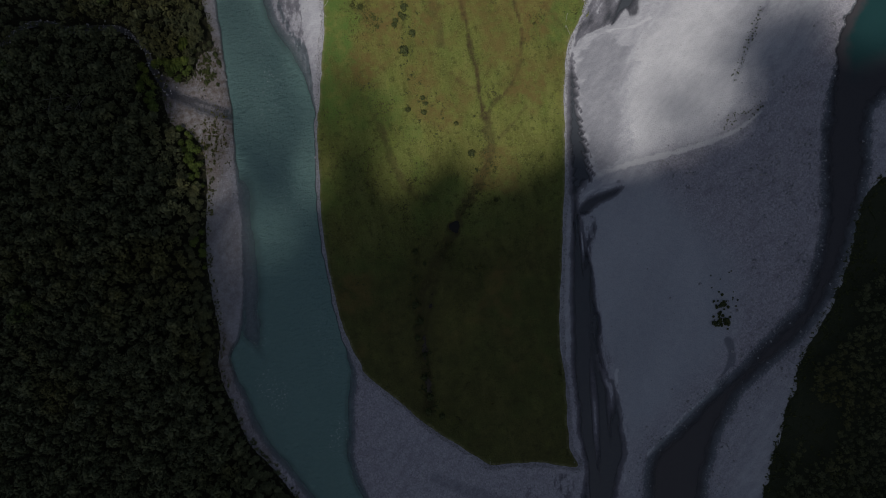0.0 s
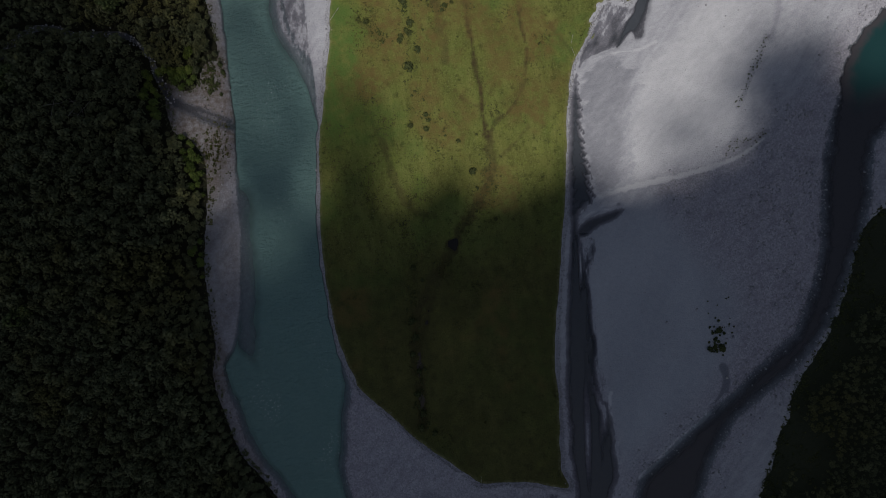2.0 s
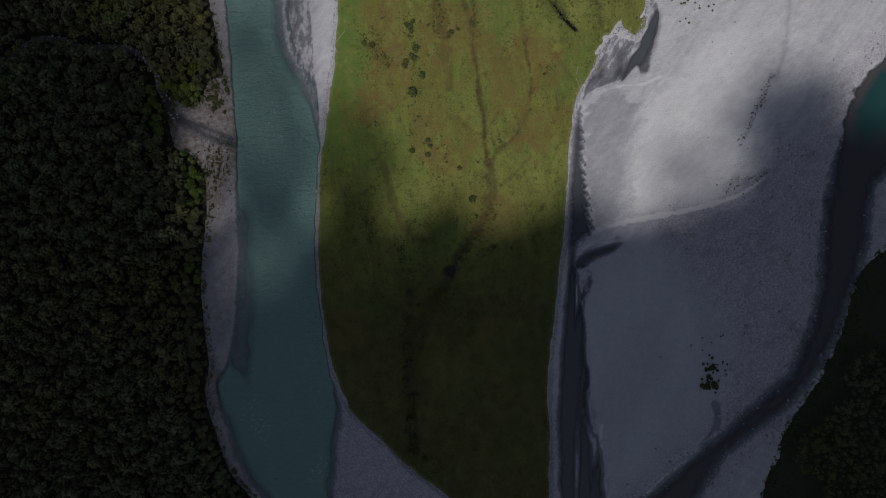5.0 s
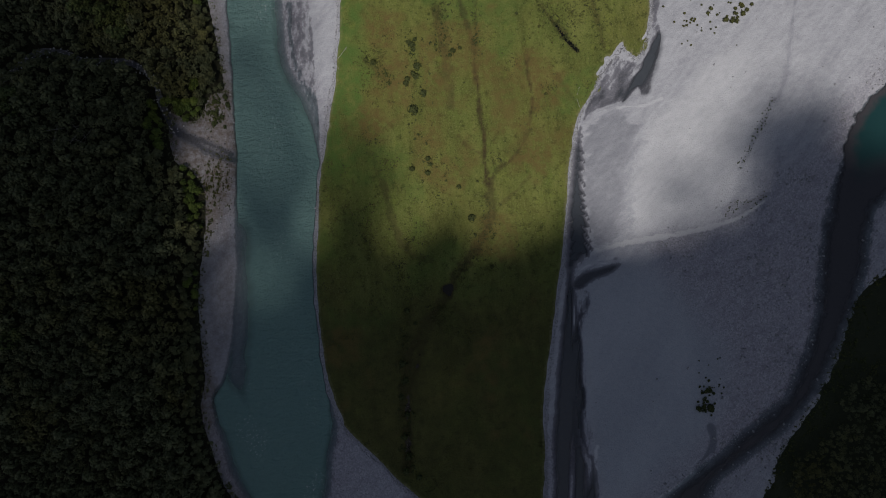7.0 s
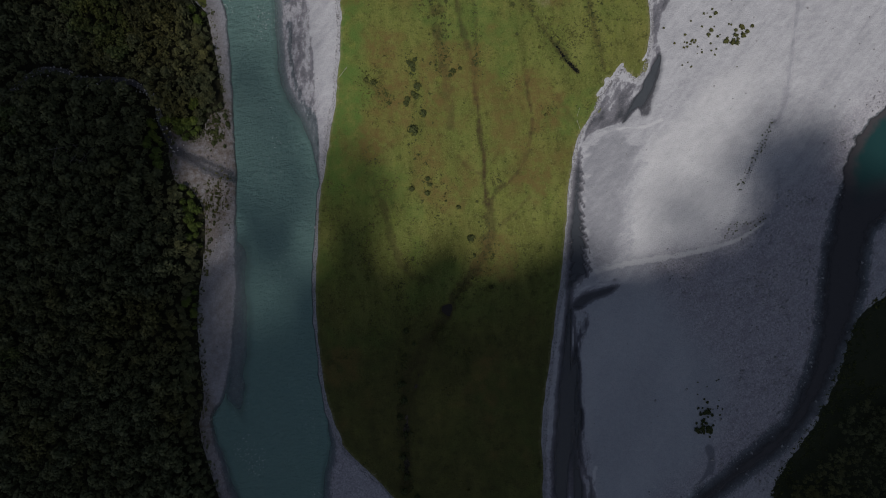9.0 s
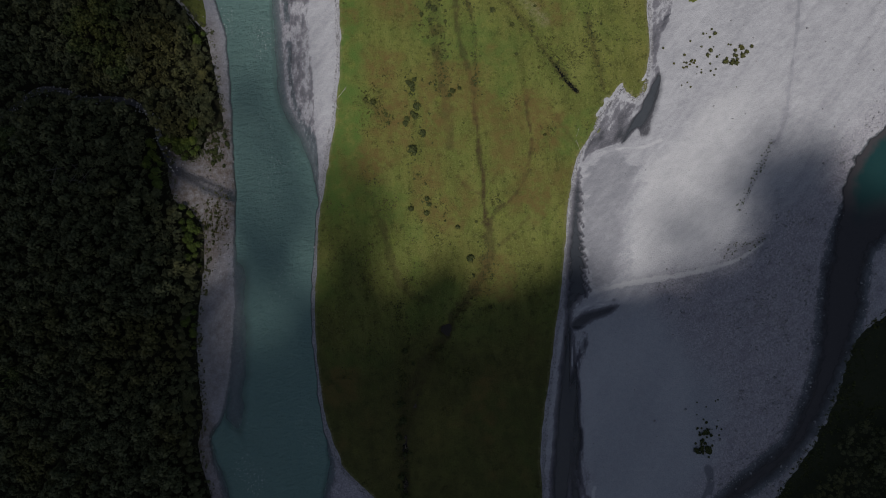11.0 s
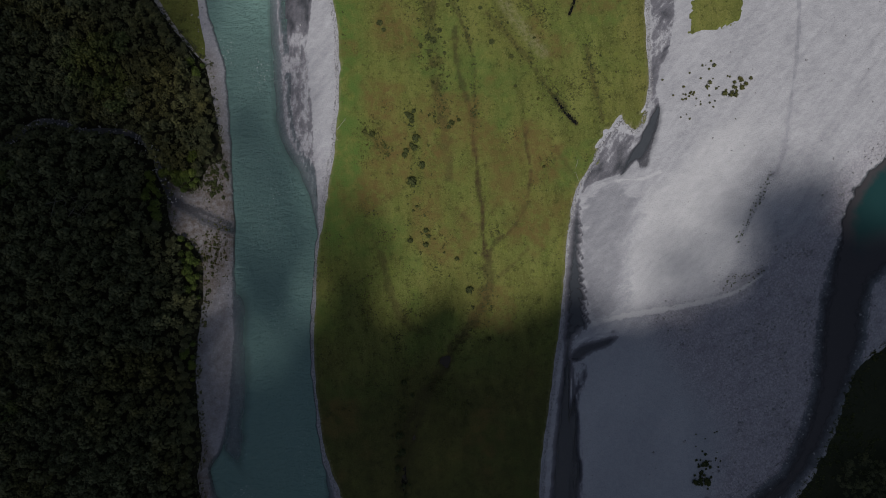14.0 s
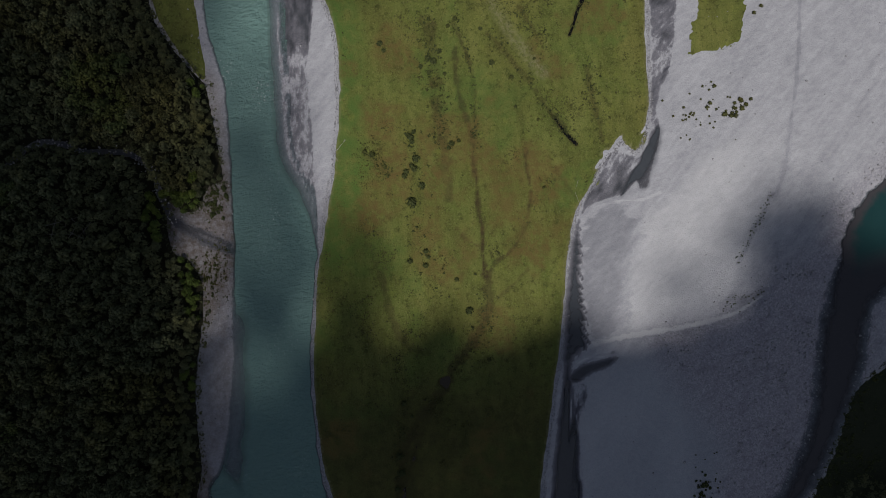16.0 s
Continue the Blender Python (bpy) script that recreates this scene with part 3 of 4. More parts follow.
MEADOW_Z = GROUND - 0.4 + rise * (MEADOW_TOP - GROUND + 0.4)
rim = 0.9 * step(-D_MEADOW, 2.0, 0.6)
lush = step(-D_MEADOW, 26, 8) * step(GX, 0, -30) * step(GY, 20, 60) + 0.6 * step(lattice(GX, GY, 55, 93, 3), 0.25, 0.6)
rust = np.maximum.reduce([step(np.hypot(GX - x, (GY - y) * 0.7) + 7 * lattice(GX, GY, 14, 95, 3), w, w * 0.3) for x, y, w in RUST])
rust = np.maximum(0.95 * rust, 0.75 * step(lattice(GX, GY, 38, 96, 4), 0.2, 0.6))
# darker brown sets in below y = 0 and is full by -70
darker = 0.9 * step(GY + 22 * lattice(GX, GY, 60, 94, 3), 0, -70)
sheet("meadow", MEADOW_Z, D_MEADOW < 1.0, GRASS, {"worn": worn, "pale": np.maximum(pale, rim), "lush": np.clip(lush, 0, 1), "darker": darker, "rust": rust},
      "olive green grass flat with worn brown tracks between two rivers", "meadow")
ISLET_Z = GROUND - 0.4 + step(-D_ISLET, -1.2, 1.6) * 0.9
sheet("grass_islet", ISLET_Z, D_ISLET < 1.0, GRASS, {"worn": worn * 0, "pale": pale * 0, "lush": pale * 0, "darker": pale * 0, "rust": pale * 0},
      "small green grass islet on the pale gravel bar", "grass")
CLEAR_Z = GROUND - 0.4 + step(-D_CLEAR, -1.2, 1.6) * 0.9
sheet("riverside_clearing", CLEAR_Z, D_CLEAR < 1.0, GRASS, {"worn": worn * 0, "pale": pale * 0, "lush": pale * 0, "darker": pale * 0, "rust": pale * 0},
      "dark green grass clearing between forest and turquoise river", "grass")
FLOOR_Z = GROUND - 0.3 + 0.6 * FLOOR
sheet("forest_floor", FLOOR_Z, FLOOR > 0.02, FOREST_SOIL, {}, "dark forest floor on the rising western valley side", "forest floor")
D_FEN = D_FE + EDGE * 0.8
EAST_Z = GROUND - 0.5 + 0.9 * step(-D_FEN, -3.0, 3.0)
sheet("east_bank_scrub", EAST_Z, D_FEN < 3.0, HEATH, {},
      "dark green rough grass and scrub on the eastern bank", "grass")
GROUND_TOP = np.maximum.reduce([GROUND, np.where(D_MEADOW < 1, MEADOW_Z, -9), np.where(FLOOR > 0.02, FLOOR_Z, -9),
                                np.where(D_FEN < 3, EAST_Z, -9), np.where(D_ISLET < 1, ISLET_Z, -9), np.where(D_CLEAR < 1, CLEAR_Z, -9)])

# ---- water ----
FLAT = np.zeros(GX.shape)
riffle_w = 0.25 * step(lattice(GX, GY * 0.5, 24, 41, 3), 0.45, 0.9) * step(-D_WEST, 4, 10)
for (fx, fy, fr) in [(-132, -144, 12), (-118, 82, 5.6), (-90, -172, 10.4), (-126, 168, 16)] + [(-155, 180, 13.6), (-105, 226, 8), (-118, 80, 6.4)] + [(-92, -179, 12), (-140, -135, 11.2), (-130, -150, 6.4)]:
    riffle_w = np.maximum(riffle_w, 0.9 * step(np.hypot(GX - fx, (GY - fy) * 0.7), fr, 0))
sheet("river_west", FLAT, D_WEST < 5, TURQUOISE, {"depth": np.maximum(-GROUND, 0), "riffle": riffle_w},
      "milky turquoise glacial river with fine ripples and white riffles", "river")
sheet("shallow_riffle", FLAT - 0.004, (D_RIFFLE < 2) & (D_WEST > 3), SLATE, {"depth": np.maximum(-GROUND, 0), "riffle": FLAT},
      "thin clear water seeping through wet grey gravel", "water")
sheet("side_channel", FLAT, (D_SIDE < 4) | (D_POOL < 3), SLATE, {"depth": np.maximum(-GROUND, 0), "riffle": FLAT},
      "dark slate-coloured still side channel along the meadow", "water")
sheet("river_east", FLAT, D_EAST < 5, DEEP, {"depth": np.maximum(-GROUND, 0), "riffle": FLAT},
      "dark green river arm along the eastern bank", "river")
# black glossy sheet laid 0.62 below the meadow along the ditches
sheet("ditch_black_sheet", MEADOW_Z + dip - 0.62, D_DITCH < 0.9, PEAT, {"depth": FLAT + 1.5, "riffle": FLAT}, "black glossy sheet in narrow meadow ditches", "ditch")
sheet("marsh_water", MEADOW_Z + dip - 0.62, D_MARSH < 0.9, PEAT, {"depth": FLAT + 1.5, "riffle": FLAT}, "black puddles in the boggy meadow hollow", "marsh")
sheet("pond", FLAT + 0.55, D_POND < 1.5, PEAT, {"depth": FLAT + 1.5, "riffle": FLAT}, "small black pond in the meadow", "pond")


# ---- meshes of plants and stones ----


def ico():
    """Corners and faces of an icosahedron of radius one."""
    g = (1 + 5 ** 0.5) / 2
    v = np.array([(-1, g, 0), (1, g, 0), (-1, -g, 0), (1, -g, 0), (0, -1, g), (0, 1, g), (0, -1, -g), (0, 1, -g), (g, 0, -1), (g, 0, 1), (-g, 0, -1), (-g, 0, 1)])
    f = [(0, 11, 5), (0, 5, 1), (0, 1, 7), (0, 7, 10), (0, 10, 11), (1, 5, 9), (5, 11, 4), (11, 10, 2), (10, 7, 6), (7, 1, 8),
         (3, 9, 4), (3, 4, 2), (3, 2, 6), (3, 6, 8), (3, 8, 9), (4, 9, 5), (2, 4, 11), (6, 2, 10), (8, 6, 7), (9, 8, 1)]
    return v / np.linalg.norm(v[0]), np.array(f)


ICO_V, ICO_F = ico()


def lump(rng, centre, size, flat=1.0, rough=0.28):
    """One uneven clump."""
    q = rng.normal(size=(3, 3))
    q, _ = np.linalg.qr(q)
    v = (ICO_V @ q) * (1 + rng.uniform(-rough, rough, (12, 1))) * size
    v[:, 2] *= flat
    return v + centre, ICO_F


OCT_V = np.array([(1, 0, 0), (-1, 0, 0), (0, 1, 0), (0, -1, 0), (0, 0, 1), (0, 0, -1)], float)
OCT_F = np.array([(0, 2, 4), (2, 1, 4), (1, 3, 4), (3, 0, 4), (2, 0, 5), (1, 2, 5), (3, 1, 5), (0, 3, 5)])


def spray(rng, centre, size):
    """One small tuft of leaves."""
    q, _ = np.linalg.qr(rng.normal(size=(3, 3)))
    return (OCT_V * rng.uniform(0.6, 1.35, (6, 1)) * size) @ q + centre, OCT_F


def crown_shape(rng, radius, height, clumps, leaves):
    """A crown: uneven clumps over a dome, with loose sprays of leaves at its skin."""
    vs, fs, n = [], [], 0
    bumps = rng.uniform(0.75, 1.2, 7)
    for k in range(clumps):
        a, s = k * 2.39996 + rng.uniform(-0.5, 0.5), (k + 0.5) / clumps
        r = radius * 0.86 * s ** 0.5 * bumps[int(a / 6.2832 * 7) % 7]
        z = height * (0.60 * (1 - s) ** 0.8 + 0.32 + rng.uniform(-0.10, 0.10))
        v, f = spray(rng, (r * math.cos(a), r * math.sin(a), z), radius * rng.uniform(0.20, 0.34))
        vs.append(v), fs.append(f + n)
        n += 6
    for k in range(leaves):
        a, s = rng.uniform(0, 6.283), rng.uniform(0, 1)
        r = radius * (0.3 + 0.85 * s ** 0.6)
        c = np.array((r * math.cos(a), r * math.sin(a), height * (0.98 - 0.62 * s)))
        v = c + rng.normal(size=(3, 3)) * radius * 0.16
        vs.append(v), fs.append(np.array([(0, 1, 2)]) + n)
        n += 3
    return np.concatenate(vs), np.concatenate(fs)


def tri_mesh(name, v, f, material):
    me = bpy.data.meshes.new(name)
    me.vertices.add(len(v))
    me.vertices.foreach_set("co", np.asarray(v, np.float32).ravel())
    me.loops.add(f.size)
    me.loops.foreach_set("vertex_index", f.ravel().astype(np.int32))
    me.polygons.add(len(f))
    me.polygons.foreach_set("loop_start", np.arange(0, f.size, 3, dtype=np.int32))
    me.materials.append(material)
    me.update(calc_edges=True)
    return me


def part(name, me, parent, label=""):
    ob = new(name, me)
    ob.parent = parent
    return tagged(ob, label)


def trunk_shape(height, radius, limbs, rng):
    """A tapered trunk with a few rising limbs."""
    vs, fs, n = [], [], 0
    runs = [((0, 0, -0.4), (rng.uniform(-0.3, 0.3), rng.uniform(-0.3, 0.3), height), radius, radius * 0.35)]
    for k in range(limbs):
        a, z = rng.uniform(0, 6.283), height * rng.uniform(0.45, 0.8)
        reach = height * rng.uniform(0.15, 0.24)
        runs.append(((0, 0, z), (reach * math.cos(a), reach * math.sin(a), z + reach * 0.9), radius * 0.4, radius * 0.12))
    for a, b, r0, r1 in runs:
        for c, r in ((a, r0), (b, r1)):
            for s in range(6):
                t = s * math.pi / 3
                vs.append((c[0] + r * math.cos(t), c[1] + r * math.sin(t), c[2]))
        for s in range(6):
            u = (s + 1) % 6
            fs += [(n + s, n + u, n + 6 + u), (n + s, n + 6 + u, n + 6 + s)]
        n += 12
    return np.array(vs), np.array(fs)


def make_tree(rng, radius, height, leaf, label):
    base = tagged(new("tree"), label, "tree", "trees at the forest edge")
    v, f = trunk_shape(height * 0.8, 0.2 + radius * 0.04, 4, rng)
    part("trunk", tri_mesh("trunk", v, f, BARK), base)
    v, f = crown_shape(rng, radius, height * 0.62, 60, 90)
    v[:, 2] += height * 0.36
    part("crown", tri_mesh("crown", v, f, leaf), base)
    return base


def make_shrub(rng, radius, label, group, leaf=None):
    base = tagged(new("shrub"), label, "shrub", group)
    v, f = trunk_shape(radius * 0.8, 0.08, 3, rng)
    part("stem", tri_mesh("stem", v, f, BARK), base)
    v, f = crown_shape(rng, radius, radius * 1.15, 40, 50)
    part("foliage", tri_mesh("foliage", v, f, leaf or SHRUB_LEAF), base)
    return base


# ---- the forests ----
def scatter(kind, places, seed, sink=0.05):
    """Copies of the thing kind at places (x, y, size); the last place takes the thing itself."""
    r = np.random.RandomState(seed)
    for n, (x, y, s) in enumerate(places):
        m = pose(x, y, float(height_at(x, y)) - sink, 0, 0, r.uniform(0, 360)) @ Matrix.Diagonal((s * r.uniform(0.85, 1.15), s, s * r.uniform(0.8, 1.0), 1))
        if n + 1 < len(places):
            copy_thing(kind, m)
        else:
            kind.matrix_basis = m


rng = np.random.RandomState(5)


def sites(lo, hi, spacing, seed):
    """Uneven places over a rectangle."""
    r = np.random.RandomState(seed)
    xs, ys = np.arange(lo[0], hi[0], spacing), np.arange(lo[1], hi[1], spacing * 0.87)
    X, Y = np.meshgrid(xs, ys)
    X = X + (np.arange(len(ys)) % 2)[:, None] * spacing / 2
    return (X + r.uniform(-0.33, 0.33, X.shape) * spacing).ravel(), (Y + r.uniform(-0.33, 0.33, Y.shape) * spacing).ravel()


tx, ty = sites((-362, -284), (-60, 300), 4.9, 11)
fw = distance(FOREST_WEST, tx, ty, far=160)
ok = (fw < -1.2) & (distance(STREAM, tx, ty, False) > 2.7) & (distance(CLEARING, tx, ty) > 2)
tx, ty, fw = tx[ok], ty[ok], fw[ok]
order = np.argsort(-fw)
edge_trees, deep_trees = order[:300], order[300:]
kinds = []
for k in range(6):
    kinds.append(make_tree(rng, 3.0, 12.0, LEAF_BRIGHT if k > 3 else LEAF_DARK,
                           "tree with a bright, sun-toned yellow-green leafy crown at the riverbank" if k > 3 else "beech tree with a dense dark green crown at the riverbank"))
plans = [[] for _ in kinds]
for n in edge_trees:
    x, y = float(tx[n]), float(ty[n])
    # bank trees in sun get brighter leaves; sunlight is partly in their colour
    sun_toned = lattice(np.array([x]), np.array([y]), 50, 71, 2)[0] + (0.55 if 8 < y < 175 else -0.1) > 0.35
    s = rng.uniform(0.65, 1.1) * (0.75 if fw[n] > -5 else 1.0)
    plans[rng.randint(4, 6) if sun_toned else rng.randint(0, 4)].append((x, y, s))
for kind, places in zip(kinds, plans):
    scatter(kind, places, 61, 0.1)


def woodland(name, xs, ys, leaf, label, seed, big=1.0):
    """Many crowns, past counting, as one mesh."""
    r = np.random.RandomState(seed)
    shapes = [crown_shape(r, 1.0, 1.9, 25, 24) for _ in range(14)]
    vs, fs, n = [], [], 0
    for x, y in zip(xs, ys):
        v, f = shapes[r.randint(14)]
        s = float(np.clip(r.lognormal(0.96, 0.32), 1.5, 5.2)) * big
        a = r.uniform(0, 6.283)
        c, t = math.cos(a), math.sin(a)
        z = float(height_at(x, y)) + 5.0 + s * 1.6
        w = np.stack([(v[:, 0] * c - v[:, 1] * t) * s + x, (v[:, 0] * t + v[:, 1] * c) * s + y, v[:, 2] * s * 1.15 + z - s * 1.0], 1)
        vs.append(w), fs.append(f + n)
        n += len(v)
    return tagged(new(name, tri_mesh(name, np.concatenate(vs), np.concatenate(fs), leaf)), label, "forest", kind="stuff")


bright = lattice(tx, ty, 60, 72, 3) + np.where(ty > 150, 0.08, 0) > 0.66
sel = deep_trees[~bright[deep_trees]]
woodland("dark_woodland", tx[sel], ty[sel], LEAF_DARK, "dense dark green beech forest canopy on the valley side", 6)
sel = deep_trees[bright[deep_trees]]
woodland("young_woodland", tx[sel], ty[sel], LEAF_MID, "yellow-green younger crowns within the dark forest canopy", 7)
ex, ey = sites((170, -292), (371, 120), 4.2, 12)
fe = distance(FOREST_EAST, ex, ey, far=160)
ok = (fe < -5) & (lattice(ex, ey, 40, 75, 3) - 0.012 * (fe + 40) > -0.22)
woodland("east_woodland", ex[ok], ey[ok], LEAF_DARK, "dark scattered trees and scrub on the eastern bank", 8, 0.55)

# ---- clouds that shade the valley ----
CLOUD_HEIGHT = 3000.0


def cloud(blobs, seed, label, cover=1.0, puff=12.0):
    """A cumulus of many puffs, standing toward the sun from the ground that it shades."""
    r = np.random.RandomState(seed)
    b = np.array(blobs, float)
    lo, hi = (b[:, :2] - b[:, 2:]).min(0), (b[:, :2] + b[:, 2:]).max(0)
    X, Y = np.meshgrid(np.arange(lo[0], hi[0], puff), np.arange(lo[1], hi[1], puff))
    X, Y = (X + r.uniform(-0.4, 0.4, X.shape) * puff).ravel(), (Y + r.uniform(-0.4, 0.4, Y.shape) * puff).ravel()
    q = np.min([np.hypot((X - x) / rx, (Y - y) / ry) + 9.0 / min(rx, ry) for x, y, rx, ry in b], 0)
    q = q + 0.24 * lattice(X, Y, 38, seed + 90, 4, 0.65)
    vs, fs, n = [], [], 0
    for x, y, k in zip(X, Y, q):
        if k < 1.0 and r.uniform() < cover * min(1.0, 0.25 + (1.0 - k) * 5):
            c = Vector((x, y, 0)) + TO_SUN * ((CLOUD_HEIGHT + r.uniform(0, 90) * (1 - k)) / TO_SUN.z)
            v, f = lump(r, np.array(c), puff * (r.uniform(0.92, 1.25) if puff > 8 else r.uniform(0.54, 0.68)), 0.8, 0.15)
            vs.append(v), fs.append(f + n)
            n += 12
    return tagged(new("cloud", tri_mesh("cloud", np.concatenate(vs), np.concatenate(fs), CLOUD)), label, "cloud", "clouds over the valley")


cloud([(-290, -32, 160, 144), (-290, -184, 172, 120), (-200, -90, 64, 110), (-186, -34, 42, 60), (-140, -140, 70, 74), (-62, -60, 44, 104), (-38, -112, 110, 112), (48, -80, 100, 100), (26, -184, 188, 96), (-58, -248, 224, 88)], 1,
      "broad white cumulus cloud drifting over the valley")
cloud([(164, -50, 98, 60), (214, -40, 96, 72), (288, -8, 78, 66), (246, -112, 140, 108), (186, -204, 184, 96), (342, -64, 120, 136), (366, -204, 180, 140)], 2,
      "broad white cumulus cloud drifting over the valley")
cloud([(-304, 84, 110, 76), (-350, 190, 76, 80)], 3, "ragged white cumulus cloud over the forest")
cloud([(-248, 210, 94, 104), (-200, 84, 40, 68), (-192, 250, 44, 66)], 4, "thin broken white cloud over the forest", 1.0, 5.0)
cloud([(-252, 200, 86, 100), (-206, 96, 34, 60)], 13, "thin broken white cloud over the forest", 0.75, 5.5)
cloud([(-178, 140, 40, 70)], 5, "thin broken white cloud over the riverbank", 0.65, 6.0)
cloud([(256, 60, 38, 48)], 12, "small white cumulus cloud beside the gravel bar")
cloud([(250, 56, 56, 64)], 11, "broken white cloud beside the gravel bar", 1.0, 5.0)
cloud([(222, 56, 48, 60), (186, 26, 50, 36)], 9, "thin broken white cloud at the edge of the gravel bar's shade", 0.6, 6.0)
cloud([(-64, 50, 42, 64)], 8, "thin broken white cloud over the meadow edge", 0.85, 5.5)
cloud([(-89, 272, 104, 50)], 7, "thin broken white cloud over the northern meadow", 0.6, 6.0)
cloud([(-128, -36, 52, 100)], 14, "thin broken white cloud over the turquoise river", 1.0, 5.0)
cloud([(-126, 66, 46, 104)], 6, "thin broken white cloud over the turquoise river", 1.0, 5.0)
cloud([(-126, 160, 44, 70)], 10, "thin broken white cloud over the turquoise river", 0.55, 6.0)


# ---- shrubs ----
MEADOW_BUSHES = [(-21, 90, 4.4), (-14, 102, 3.2), (-18, 121, 3.2), (-21, 116, 2.4), (-25, 112, 2.4), (-11, 56, 2), (-22, 49, 2.4), (-11, 46, 2.4), (-9, 52, 1.6), (11, 36, 2), (20, 14, 3.2), (-22, 136, 2.8), (-20, 140, 2), (34, -20, 2), (-26, -51, 2.4), (-20, -60, 1.6), (-49, 124, 2.4), (-54, 126, 2), (24, 40, 1.2), (-29, -88, 2.8), (-27, -100, 2.8), (-30, -112, 2.4), (-26, -124, 2.4), (-28, -140, 2.8), (-25, -154, 3.2), (-27, -164, 2.8), (-18, -168, 2.8)]
scatter(make_shrub(rng, 1.0, "rounded dark green shrub growing in the meadow grass", "shrubs in the meadow"), [(x, y, s * 0.85) for x, y, s in MEADOW_BUSHES], 21)
NORTH_BUSHES = [(79, 151, 1.6), (68, 149, 1.6), (52, 158, 1.6), (65, 192, 1.6), (35, 189, 2.8), (49, 179, 2), (7, 132, 2.8), (12, 134, 2), (5, 129, 2), (-2, 197, 2.4), (-6, 190, 3.2), (-10, 192, 2.8), (-15, 186, 2.4), (2, 181, 2), (-9, 182, 2.4), (9, 220, 2.4), (4, 215, 2), (27, 213, 2), (-44, 202, 2.8), (-41, 197, 2), (-19, 114, 3.2), (-26, 109, 2.8), (-24, 138, 2.4), (-21, 133, 2.4), (71, 159, 1.2), (87, 142, 1.6)]
scatter(make_shrub(rng, 1.0, "low olive green shrub in the sunlit meadow", "shrubs in the meadow"), [(x, y, s * 0.72) for x, y, s in NORTH_BUSHES], 22)
r = np.random.RandomState(31)
(bx, by), = [(186, -114)]
BAR_BUSHES = [(bx + r.normal() * 3.4 + 1.2 * q, by + 9.5 * q + r.normal() * 2.0, r.uniform(0.5, 1.6)) for q in r.uniform(-1, 1, 46)]
BAR_BUSHES += [(bx + r.uniform(-8, 10), by + r.uniform(5, 30), r.uniform(0.35, 0.7)) for _ in range(12)]
scatter(make_shrub(rng, 1.0, "dark green bush clump on bare grey gravel", "bushes on the gravel bar"), BAR_BUSHES, 23)
(bx, by), (cx, cy), (dx, dy) = [(185, 159), (207, 158), (180, 145)]
SUN_BUSHES = [(bx + r.normal() * 14, by + r.normal() * 8, r.uniform(0.45, 1.2)) for _ in range(26)]
SUN_BUSHES += [(cx + r.normal() * 3.0 + 4 * q, cy + 6 * q + r.normal(), r.uniform(0.9, 2.3)) for q in r.uniform(-1, 1, 16)]
SUN_BUSHES += [(dx + r.normal() * 6, dy + r.normal() * 5, r.uniform(0.4, 1.1)) for _ in range(18)]
SUN_BUSHES += [(x, y, 1.8) for x, y in [(189, 161), (187, 158), (210, 164), (218, 164), (192, 173), (225, 230), (220, 225)]]
scatter(make_shrub(rng, 1.0, "small olive green shrub dotting the pale gravel bar", "shrubs on the pale gravel", TUSSOCK), [(x, y, s * 0.8) for x, y, s in SUN_BUSHES], 24)
LINE = smooth([(233, 97), (227, 84), (222, 74), (215, 60), (210, 50)], False, 8)
LINE = np.concatenate([LINE, smooth([(227, 29), (218, 25), (206, 22), (201, 17)], False, 7)])
scatter(make_shrub(rng, 1.0, "dark scrub along an old gravel channel", "scrub in the old channel"),
        [(x + r.normal() * 1.4, y + r.normal() * 1.8, r.uniform(0.2, 0.6)) for x, y in LINE for _ in range(2)] + [(x + r.normal() * 5, y + r.normal() * 3, r.uniform(0.2, 0.6)) for x, y in LINE[-10:]], 25)
FAN = [(-160, 42)]
scatter(make_shrub(rng, 1.0, "low green shrub on the stony stream fan", "shrubs on the stream fan"),
        [(FAN[0][0] + r.normal() * 5, FAN[0][1] + r.normal() * 11, r.uniform(0.3, 1.2)) for _ in range(40)]
        + [(x + r.normal() * 5, y + r.normal() * 6, r.uniform(0.5, 1.9)) for x, y in [(-160, 92)] * 40], 26)

# ---- tufts, stones and driftwood ----
def strew(name, xs, ys, sizes, material, label, category, seed, flat=0.7, sink=0.25, tufts=0):
    """Small lumps past counting, joined in one mesh."""
    r = np.random.RandomState(seed)
    vs, fs, n = [], [], 0
    for x, y, s in zip(xs, ys, sizes):
        z = float(height_at(x, y)) + s * (flat - sink) * 0.5
        for k in range(max(tufts, 1)):
            if tufts:
                v, f = spray(r, np.array((x, y, z)) + r.normal(size=3) * s * (0.5, 0.5, 0.25), s * r.uniform(0.35, 0.7))
            else:
                v, f = spray(r, (x, y, z), s)
            vs.append(v), fs.append(f + n)
            n += 6
    return tagged(new(name, tri_mesh(name, np.concatenate(vs), np.concatenate(fs), material)), label, category, kind="stuff")


r = np.random.RandomState(44)
X, Y = r.uniform(-100, 150, 60000), r.uniform(-250, 270, 60000)
dm = distance(MEADOW, X, Y)
w = lattice(X, Y, 18, 46, 4) + 0.5 * lattice(X * 1.4, Y * 0.3, 12, 47, 3)
ok = (dm < -2.5) & (w + r.uniform(-0.4, 0.4, w.size) > 0.55)
